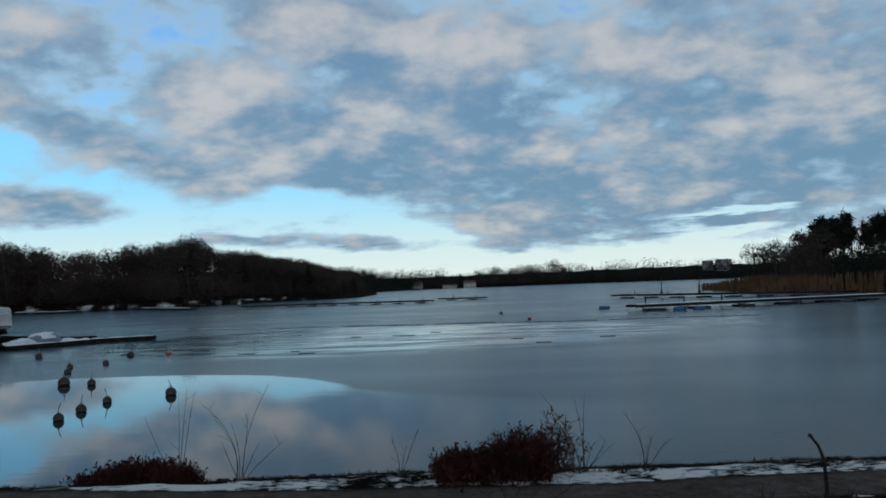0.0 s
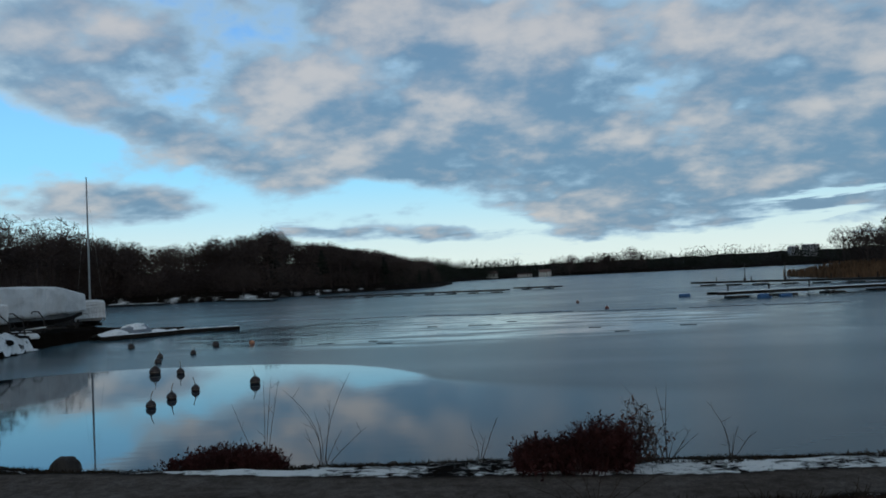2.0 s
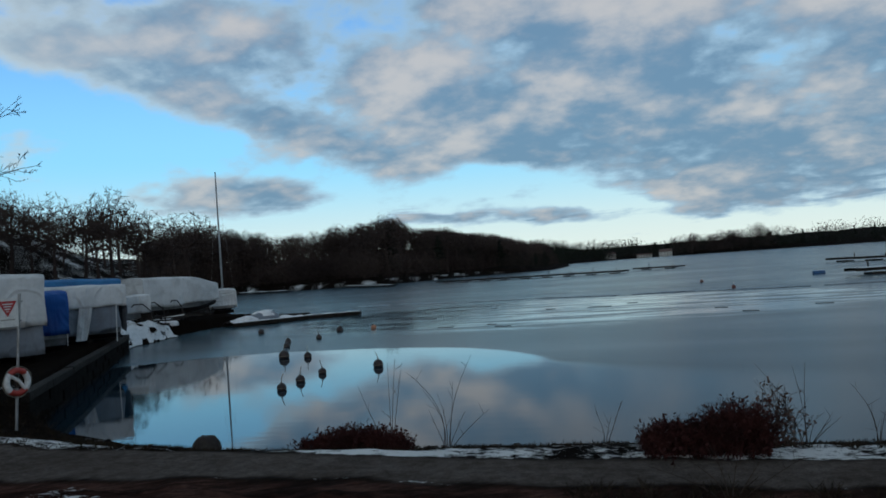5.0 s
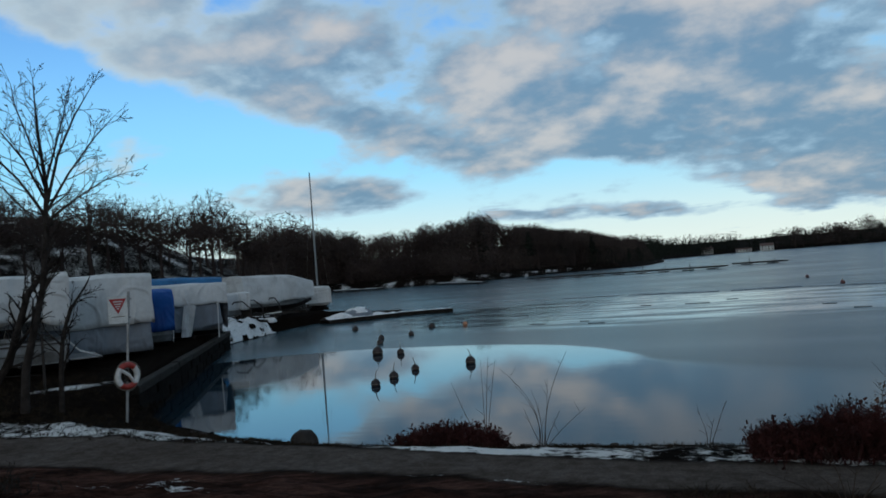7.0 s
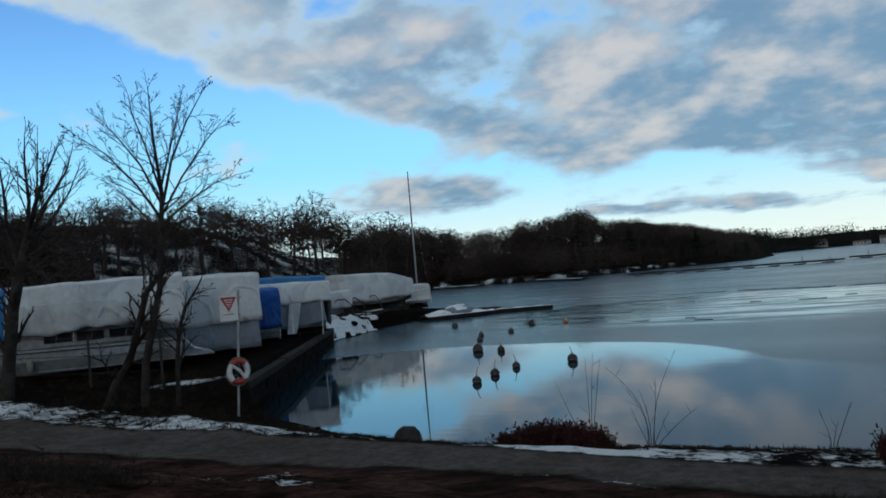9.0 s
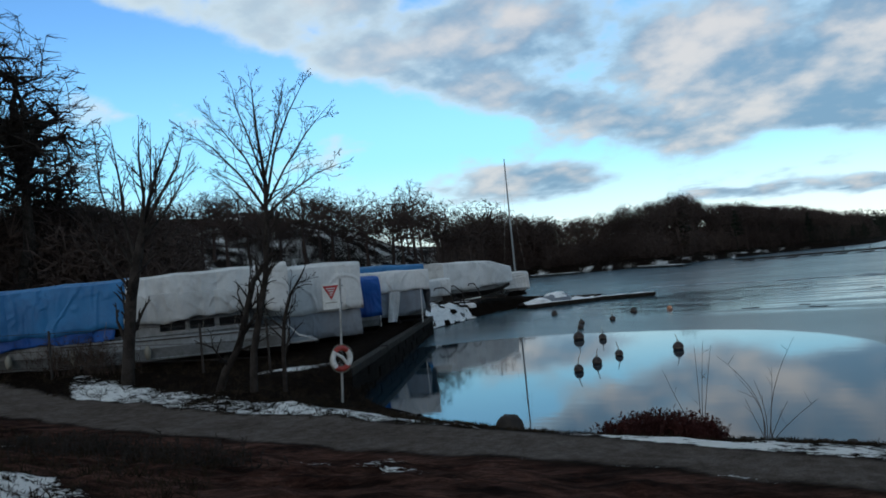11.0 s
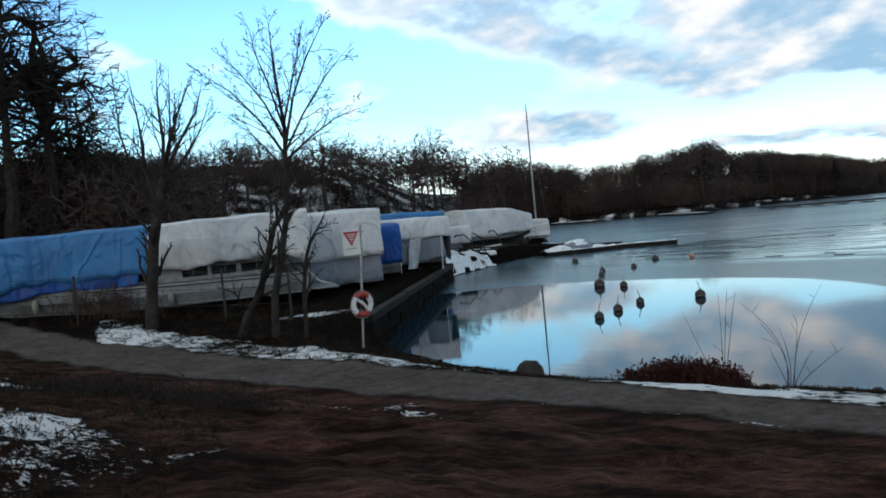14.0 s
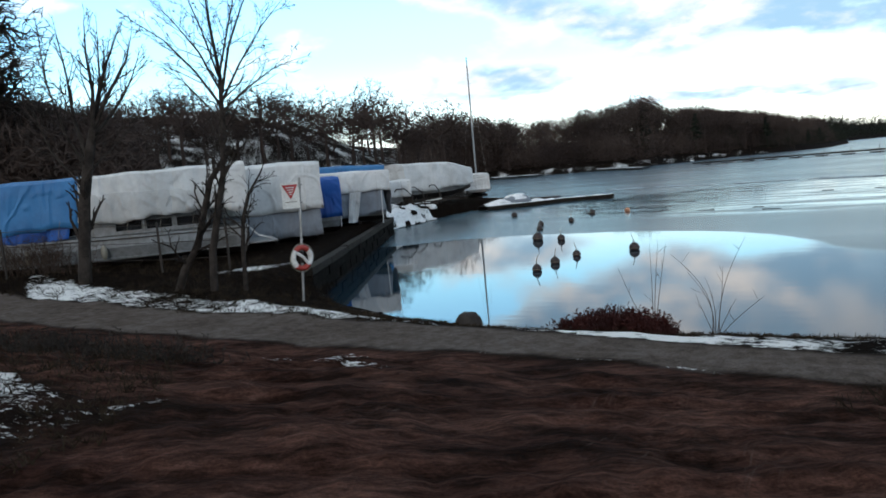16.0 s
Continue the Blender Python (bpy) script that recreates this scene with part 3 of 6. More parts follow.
def joined(*sets):
    V, Q, at = [], [], 0
    for v, q in sets:
        V.append(v)
        Q.append(q + at)
        at += len(v)
    return np.vstack(V), np.vstack(Q)


def limbs_from(stems, seed, levels, length, spread=0.6, keep=0.68, side=0.7, up=0.3, wobble=0.12, start=0.45, gap=0.28, flat=1.0, steps=(6, 4, 3), thin=0.0035):
    """Segments of a tree given by stem lines (point, radius): the stems themselves, then side limbs off their upper reaches."""
    rng = np.random.RandomState(seed)
    out = []

    def grow(p, d, size, r, level):
        n = steps[min(level, 3) - 1]
        for s in range(n):
            d = d + rng.normal(0, wobble, 3)
            d[2] += up * 0.18
            if level > 1:
                d[2] *= flat
            d = d / np.linalg.norm(d)
            q = p + d * size / n
            r2 = max(r * (0.84 if level == 1 else 0.78), thin)
            out.append((p, q, r, r2, level))
            if level < levels and (rng.rand() < side or s == n - 1):
                branch(q, d, size * keep * rng.uniform(0.6, 1.0), r2 * 0.7, level + 1)
            p, r = q, r2
        if level < levels:
            branch(p, d, size * keep, r * 0.9, level + 1, 0.6)

    def branch(p, d, size, r, level, k=1.0):
        a = rng.normal(0, 1, 3)
        a -= d * np.dot(a, d)
        a /= np.linalg.norm(a) + 1e-9
        t = spread * k * rng.uniform(0.7, 1.35)
        grow(p, d * math.cos(t) + a * math.sin(t), size, max(r, thin), level)

    for line in stems:
        pts = [np.array(p[:3], dtype=float) for p in line]
        rad = [p[3] for p in line]
        fine_p, fine_r = [], []
        for i in range(len(pts) - 1):
            for s in np.linspace(0, 1, 6, endpoint=False):
                fine_p.append(pts[i] * (1 - s) + pts[i + 1] * s)
                fine_r.append(rad[i] * (1 - s) + rad[i + 1] * s)
        fine_p.append(pts[-1])
        fine_r.append(rad[-1])
        total = sum(np.linalg.norm(b - a) for a, b in zip(fine_p, fine_p[1:]))
        run, nxt = 0.0, start * total
        for i in range(len(fine_p) - 1):
            a, b = fine_p[i], fine_p[i + 1]
            out.append((a, b, fine_r[i], fine_r[i + 1], 0))
            run += np.linalg.norm(b - a)
            while run > nxt:
                d = (b - a) / (np.linalg.norm(b - a) + 1e-9)
                left = 1 - (nxt - start * total) / max(total * (1 - start), 1e-6)
                branch(b, d, length * (0.35 + 0.65 * left) * rng.uniform(0.7, 1.15), fine_r[i] * 0.5, 1)
                nxt += gap * rng.uniform(0.6, 1.4)
        grow(fine_p[-1], (fine_p[-1] - fine_p[-2]) / np.linalg.norm(fine_p[-1] - fine_p[-2]), length * 0.4, fine_r[-1], 2)
    S, E = np.array([o[0] for o in out]), np.array([o[1] for o in out])
    return S, E, np.array([o[2] for o in out]), np.array([o[3] for o in out]), np.array([o[4] for o in out])


def crown_tree(seed, bole=0.30, wide=0.36, counts=(7, 40, 220, 800), thick=0.022, slim=0.0036, flat=1.0, lean=0.02, hollow=0.5, lumps=0.20, shell=0.55):
    """A leafless tree one metre high: limbs part again and again until the twigs fill a lumpy domed crown."""
    rng = np.random.RandomState(seed)
    mid = bole + (1 - bole) * 0.40
    bumps = rng.normal(0, 1, (10, 3)) + np.array([0, 0, 0.5])
    bumps /= np.linalg.norm(bumps, axis=1, keepdims=True)
    off = np.append(rng.normal(0, lean, 2), 0.0)

    def dome(n, reach, core):
        d = rng.normal(0, 1, (n, 3))
        d[:, 2] = np.abs(d[:, 2]) * 1.1 - (0.40 if core < 0.7 else 0.12)
        d /= np.linalg.norm(d, axis=1, keepdims=True)
        near = (d @ bumps.T).max(axis=1)
        r = reach * (1.0 - lumps + lumps * np.clip((near - 0.6) / 0.35, 0, 1)) * rng.uniform(core ** 2, 1.0, n) ** 0.5
        tall = np.where(d[:, 2] > 0, 1 - mid, mid - bole * 0.9)
        return off + np.array([0, 0, mid]) + np.stack([d[:, 0] * wide, d[:, 1] * wide, d[:, 2] * tall], -1) * r[:, None]

    def link(nodes, parents):
        gap = nodes[:, None, :] - parents[None, :, :]
        cost = np.linalg.norm(gap, axis=2) + 0.6 * np.clip(-gap[:, :, 2], 0, None)
        return parents[np.argmin(cost, axis=1)]

    zs = np.array([0.0, bole * 0.12, bole * 0.45, bole * 0.8, bole, (bole + mid) / 2, mid])
    wob = np.cumsum(rng.normal(0, 0.006, (7, 2)), axis=0)
    spine = np.stack([off[0] * zs / mid + wob[:, 0], off[1] * zs / mid + wob[:, 1], zs], -1)
    rad = thick * np.array([1.45, 1.08, 1.0, 0.92, 0.85, 0.6, 0.4])
    sets = [tubes(spine[:-1], spine[1:], rad[:-1], rad[1:], 6)]
    stem = len(sets[0][0])
    parents = spine[3:]
    for k, n in enumerate(counts):
        nodes = dome(n, (0.55, 0.78, 0.95, 1.0)[k], hollow if k < 3 else max(hollow, shell))
        base = link(nodes, parents)
        if k == 3 and flat < 1.0:
            nodes[:, 2] = base[:, 2] + (nodes[:, 2] - base[:, 2]) * flat
        size = np.linalg.norm(nodes - base, axis=1, keepdims=True)
        if k < 3:
            # limbs rise first, then bend outwards
            half = base * 0.5 + nodes * 0.5 + np.array([0, 0, 0.10]) * size + rng.normal(0, 0.07, nodes.shape) * size
            w = np.array([(0.52, 0.40, 0.26), (0.24, 0.19, 0.13), (0.0, 0.0, 0.0)][k]) * thick
            w = np.maximum(w, slim * (1.25, 1.1, 0.95)[k])
            A, B = np.vstack([base, half]), np.vstack([half, nodes])
            r0, r1 = np.repeat(w[:2], n), np.repeat(w[1:], n)
            sets.append(tubes(A, B, r0, r1, 4 if k == 0 else 3) if k < 2 else ribbons(A, B, r0, r1, rng))
        else:
            sets.append(ribbons(base, nodes, np.full(n, slim), np.full(n, slim * 0.55), rng))
        parents = np.vstack([parents, nodes]) if k == 0 else nodes
    v, q = joined(*sets)
    return v * np.array([1, 1, 1.0 / np.percentile(nodes[:, 2], 98.5)]), q, stem


def dome_variant(seed, twigs=400, slim=0.0105, low=0.06, long=0.052):
    """A rounded thicket crown one metre high: many short twigs fanned through a dome."""
    rng = np.random.RandomState(seed)
    d = rng.normal(0, 1, (twigs, 3))
    d[:, 2] = np.abs(d[:, 2])
    d /= np.linalg.norm(d, axis=1, keepdims=True)
    a = np.arctan2(d[:, 1], d[:, 0])
    r = rng.uniform(0.15, 1.0, (twigs, 1)) ** 0.5
    lump = (1 + 0.16 * np.sin(3 * a + seed) + 0.12 * np.sin(5 * d[:, 2] * 2 + 2 * a + seed))[:, None]
    A = d * r * lump * np.array([0.46, 0.46, 0.88]) + np.array([0, 0, low])
    B = A + (d * 0.6 + rng.normal(0, 0.5, d.shape) + np.array([0, 0, 0.35])) * rng.uniform(long * 0.45, long, (twigs, 1))
    w = np.full(twigs, slim)
    # level top: no shoot stands clear of the thicket
    k = 1.0 / np.percentile(B[:, 2], 97)
    keep = B[:, 2] * k < 1.02
    return ribbons(A[keep] * k, B[keep] * k, w[keep], w[keep] * 0.45, rng)


def pine_variant(seed):
    """A Scots pine one metre high: bare lower trunk, clumped needle crown."""
    rng = np.random.RandomState(seed)
    S, E, r0, r1, lv = branches(seed, 1.0, levels=3, spread=0.75, first=0.42, keep=0.55, thick=0.015, side=0.9, up=0.1)
    ends = E[lv >= 2]
    k = 9
    A = np.repeat(ends, k, 0) + rng.normal(0, 0.03, (len(ends) * k, 3))
    B = A + rng.normal(0, 0.035, A.shape) + np.array([0, 0, 0.008])
    w = np.full(len(A), 0.012)
    return joined(tubes(S, E, r0, r1, 3), ribbons(A, B, w, w * 0.4, rng))


RNG = np.random.RandomState(5)
ROUND_TREES = [crown_tree(140 + i, 0.28 + 0.05 * (i % 3), 0.36 + 0.04 * (i % 2), (7, 40, 220, 860), 0.021, 0.0027, hollow=0.4, lumps=0.18)[:2] for i in range(7)]
OAKS = [crown_tree(240 + i, 0.20 + 0.05 * (i % 3), 0.34 + 0.04 * (i % 2), (9, 64, 330, 1150), 0.024, 0.0023) for i in range(7)]
TALL = [crown_tree(260 + i, 0.27 + 0.04 * (i % 2), 0.27, (10, 80, 420, 1900), 0.023, 0.0012, flat=0.45, hollow=0.35) for i in range(3)]
SHRUBS = [crown_tree(300 + i, 0.07, 0.42, (7, 40, 170, 650), 0.014, 0.0040, hollow=0.2, lumps=0.12)[:2] for i in range(4)]
PINES = [pine_variant(170 + i) for i in range(4)]
SPRUCES = [(v / 14.0, q) for v, q in (conifer_variant(70 + i, 14.0) for i in range(4))]


DOMES = [dome_variant(220 + i) for i in range(4)]
FAR_DOMES = [dome_variant(225 + i, 240, 0.015, 0.06, 0.06) for i in range(4)]
FINE_DOMES = [dome_variant(230 + i, 400, 0.0085, 0.02, 0.07) for i in range(3)]


def stuff(name, sets, mat, label, category):
    v, q = joined(*sets)
    return tagged(new(name, numpy_mesh(name, v, q, mat)), label, category, kind="stuff")


def spots(rule, count, box, seed, lo, hi, sink=0.2):
    x, y, z = scatter(rule, count, box, seed)
    s = np.random.RandomState(seed + 900).uniform(lo, hi, len(x))
    return np.stack([x, y, z - sink, s], -1)


def bearing(x, y):
    return np.degrees(np.arctan2(-x, y))


# height angle of the woods' upper edge by bearing
EDGE_B = [-29.0, -27.0, -25.1, -24.8, -23.0, -21.4, -20.6, -19.5, 2.6, 6.0, 7.7, 10.1, 12.1, 14.1, 15.6, 17.5, 20.2, 21.7, 23.2, 25.3, 27.0, 30.0, 33.5, 34.8, 36.6, 38.0, 39.3, 40.0, 41.0, 42.8, 44.6, 46.0, 48.2, 49.8, 51.0, 53.0]
EDGE_E = [3.6, 3.54, 3.2, 2.2, 2.3, 2.6, 1.5, 0.9, 1.1, 1.35, 1.55, 2.15, 2.45, 2.9, 3.05, 3.98, 3.46, 3.49, 3.1, 3.05, 3.35, 3.75, 4.3, 5.3, 6.5, 5.9, 5.55, 6.2, 5.5, 6.6, 6.8, 6.0, 6.5, 7.2, 7.0, 6.9]


def crown_height(x, y, z, share=1.0):
    """Height of a tree there that reaches the upper edge of the woods."""
    return np.maximum(1.5, (3.08 + np.hypot(x, y) * np.tan(np.radians(np.interp(bearing(x, y), EDGE_B, EDGE_E))) - z) * share)


def wood(rule, count, box, seed, share):
    x, y, z = scatter(rule, count, box, seed)
    return np.stack([x, y, z - 0.2, crown_height(x, y, z, share)], -1)


def build_forests():
    rng = RNG
    left = lambda x, y, sd: (sd > 12) & (sd < 60) & (bearing(x, y) < 33) & (bearing(x, y) > 4)
    front = lambda x, y, sd: (sd > 9 + 5 * waves(x, y, 18.0, 31, 2)) & (sd < 24) & (bearing(x, y) < 35) & (bearing(x, y) > 4)
    edge = lambda x, y, sd: (sd > 3.5) & (sd < 12) & (bearing(x, y) < 35) & (bearing(x, y) > 4)
    box = (-260, -18, 150, 470)
    stuff("bare_woodland", [place_many(ROUND_TREES, wood(left, 280, box, 2, 1.06), rng, 0.84, 1.03), place_many(DOMES, wood(front, 230, box, 3, 0.55), rng),
                            place_many(DOMES, wood(left, 330, box, 33, 0.64), rng, 0.8, 1.0), place_many(FINE_DOMES, spots(edge, 110, box, 34, 0.7, 2.6), rng)], M_TWIG, "dark leafless woods along the far shore", "woods")
    stuff("shore_thicket", [place_many(DOMES, wood(lambda x, y, sd: (sd > 14) & (sd < 75) & (bearing(x, y) > 19) & (bearing(x, y) < 34), 190, (-190, -50, 80, 330), 35, 0.72), rng, 0.8, 1.0)], M_TWIG, "dense dark leafless thicket at the wood's edge", "thicket")
    stuff("conifer_woodland", [place_many(SPRUCES, wood(lambda x, y, sd: left(x, y, sd) & (bearing(x, y) < 18), 34, box, 5, 0.95), rng, 0.8, 1.0)],
          M_PINE, "dark pines and spruces among the far woods", "woods")
    strait = lambda x, y, sd: (sd > 4) & (sd < 90) & (x < -20)
    stuff("strait_woodland", [place_many(FAR_DOMES, wood(strait, 300, (-150, -20, 285, 640), 41, 0.62), rng, 0.7, 1.0), place_many(SPRUCES, wood(strait, 90, (-190, -20, 290, 900), 42, 0.85), rng, 0.7, 1.0)],
          M_PINE, "dark mixed woods along the narrows", "woods")
    over = lambda x, y, sd: (sd > 5) & (sd < 80)
    far_box = (-160, 420, 640, 1100)
    stuff("distant_woodland", [place_many(SPRUCES, spots(over, 110, far_box, 6, 10, 13.0), rng), place_many(FAR_DOMES, spots(lambda x, y, sd: (sd > 3) & (sd < 60), 280, far_box, 7, 13, 20), rng)],
          M_PINE, "low dark forest across the lake", "woods")
    lump = lambda x, y, sd: (sd > 4) & (bearing(x, y) > -9) & (bearing(x, y) < -2.5)
    stuff("distant_grove", [place_many(FAR_DOMES, spots(lump, 40, (20, 170, 820, 960), 8, 15, 21), rng), place_many(ROUND_TREES, spots(lump, 10, (20, 170, 820, 960), 48, 18, 23), rng)], M_TWIG, "leafless grove on the far headland", "woods")
    cape = lambda x, y, sd: (sd > 9) & (sd < 70) & (np.hypot(x, y) > 118)
    cape_box = (58, 150, 95, 235)
    pine = lambda x, y, sd: cape(x, y, sd) & (bearing(x, y) < -25.0)
    bare = lambda x, y, sd: cape(x, y, sd) & (bearing(x, y) > -25.6) & (bearing(x, y) < -20.4)
    stuff("headland_trees", [place_many(PINES, wood(pine, 70, cape_box, 9, 1.02), rng, 0.82, 1.02), place_many(DOMES, wood(pine, 120, cape_box, 10, 0.72), rng, 0.7, 1.0)], M_PINE, "dense dark pines on the headland", "woods")
    stuff("headland_bare_trees", [place_many(ROUND_TREES, wood(bare, 34, cape_box, 11, 1.0), rng, 0.82, 1.02), place_many(DOMES, wood(bare, 200, cape_box, 13, 0.75), rng, 0.6, 1.0)],
          M_TWIG, "leafless trees on the reedy headland", "woods")
    # reeds fringe the headland
    x, y, z = scatter(lambda x, y, sd: (sd > -2.5) & (sd < 9) & (x > 50), 5200, (50, 140, 80, 215), 14)
    n = len(x)
    A = np.stack([x, y, np.maximum(z, -0.1)], -1)
    B = A + np.stack([RNG.normal(0, 0.12, n), RNG.normal(0, 0.12, n), RNG.uniform(1.0, 1.75, n)], -1)
    w = np.full(n, 0.10)
    stuff("reed_bed", [ribbons(A, B, w, w * 0.5, rng)], M_REED, "dry golden reeds along the headland shore", "reeds")
    # undergrowth behind the boatyard and at its edge
    back = lambda x, y, sd: (bearing(x, y) > 33.5) & (bearing(x, y) < 60) & (np.hypot(x, y) > 92) & (sd > 8)
    stuff("undergrowth", [place_many(FINE_DOMES, spots(back, 70, (-130, -40, 40, 150), 15, 0.7, 2.2), rng),
                          place_many(ROUND_TREES, wood(lambda x, y, sd: back(x, y, sd) & (np.hypot(x, y) > 130) & (np.hypot(x, y) < 175), 64, (-190, -60, 60, 200), 18, 0.92), rng, 0.62, 1.0)], M_TWIG, "tangled leafless undergrowth and back row of trees on a snowy slope", "undergrowth")
    dark = lambda x, y, sd: (bearing(x, y) > 53.4) & (bearing(x, y) < 80) & (np.hypot(x, y) > 46) & (np.hypot(x, y) < 75)
    x, y, z = scatter(dark, 300, (-78, -30, 5, 52), 17)
    top = 3.05 + np.hypot(x, y) * np.tan(np.radians(np.interp(bearing(x, y), [53.2, 55.0, 56.5, 58.0, 62.0, 80.0], [5.6, 6.7, 6.2, 7.2, 7.6, 8.0]))) - z
    stuff("dark_thicket", [place_many(SHRUBS, np.stack([x, y, z - 0.3, top * 1.04], -1), rng, 0.66, 1.0)], M_TWIG, "dense dark thicket of bare brush behind the boats", "thicket")


build_forests()


def single_tree(name, label, variant, x, y, tall, turn, mat, wide=1.0):
    """A whole tree as a thing with a trunk part and a crown part."""
    v, q, stem = variant
    root = new(name)
    root.location = (x, y, hz(x, y) - 0.1)
    root.rotation_euler = (0, 0, turn)
    tagged(root, label, "tree", group="trees behind the boatyard")
    w = v * np.array([tall * wide, tall * wide, tall])
    low = q.max(axis=1) < stem
    for part_name, sel in (("trunk", low), ("crown", ~low)):
        used, inv = np.unique(q[sel], return_inverse=True)
        under(new(part_name, numpy_mesh(part_name, w[used], inv.reshape(-1, 4), mat)), root)
    return root


def build_wood_trees():
    rng = np.random.RandomState(77)
    spec = [(34.6, 122, 0.97), (36.6, 112, 1.0), (38.3, 120, 0.98), (40.1, 108, 1.0), (42.6, 116, 1.0), (44.5, 106, 1.0), (46.4, 114, 0.98), (48.3, 103, 1.0),
            (49.8, 97, 1.0), (51.6, 104, 0.98), (53.4, 96, 0.98), (37.5, 106, 0.82), (47.2, 122, 0.95), (43.5, 124, 0.9), (41.4, 121, 0.95), (50.7, 118, 0.95)]
    for i, (az, d, share) in enumerate(spec):
        x, y = -d * math.sin(radians(az)), d * math.cos(radians(az))
        tall = float(crown_height(np.array([x]), np.array([y]), np.array([hz(x, y)]), share * 1.07)[0])
        single_tree("bare_tree", "dark leafless deciduous tree on a snowy slope", OAKS[i % len(OAKS)], x, y, tall, rng.uniform(0, 6.28), M_TWIG, wide=rng.uniform(0.92, 1.1))
    x, y = -150 * math.sin(radians(31.8)), 150 * math.cos(radians(31.8))
    single_tree("bare_tree", "round-crowned leafless oak standing clear of the woods", OAKS[1], x, y, 3.1 + 150 * math.tan(radians(5.2)) - hz(x, y), 0.6, M_TWIG, wide=1.25)


build_wood_trees()


def near_tree(name, label, base, stems, seed, mat, leaves=0, **kw):
    z0 = hz(*base) - 0.08
    S, E, r0, r1, lv = limbs_from(stems, seed, **kw)
    root = new(name)
    root.location = (base[0], base[1], z0)
    tagged(root, label, "tree")
    t = lv == 0
    at = 0
    idx = np.where(t)[0]
    main = []
    for line in stems:
        k = idx[at:at + 6 * (len(line) - 1)]
        at += len(k)
        if line[0][2] > 0.05:
            main.append(k)
            continue
        v, q = tubes(S[k], E[k], r0[k], r1[k], 8)
        under(new("trunk", numpy_mesh("trunk", v, q, mat, True)), root)
    if main:
        for k in main:
            v, q = tubes(S[k], E[k], r0[k], r1[k], 7)
            under(new("limb", numpy_mesh("limb", v, q, mat, True)), root)
    v, q = tubes(S[~t], E[~t], r0[~t], r1[~t], 4)
    under(new("crown", numpy_mesh("crown", v, q, mat, True)), root)
    if leaves:
        rng = np.random.RandomState(seed + 1)
        ends = E[lv >= 2]
        pick = ends[rng.randint(0, len(ends), leaves)] + rng.normal(0, 0.02, (leaves, 3))
        tip = pick + rng.normal(0, 0.025, pick.shape)
        w = np.full(leaves, 0.011)
        v, q = ribbons(pick, tip, w, w * 0.7, rng)
        tagged(under(new("leaves", numpy_mesh("leaves", v, q, M_TWIG)), root), "a few withered leaves and buds")
    return root


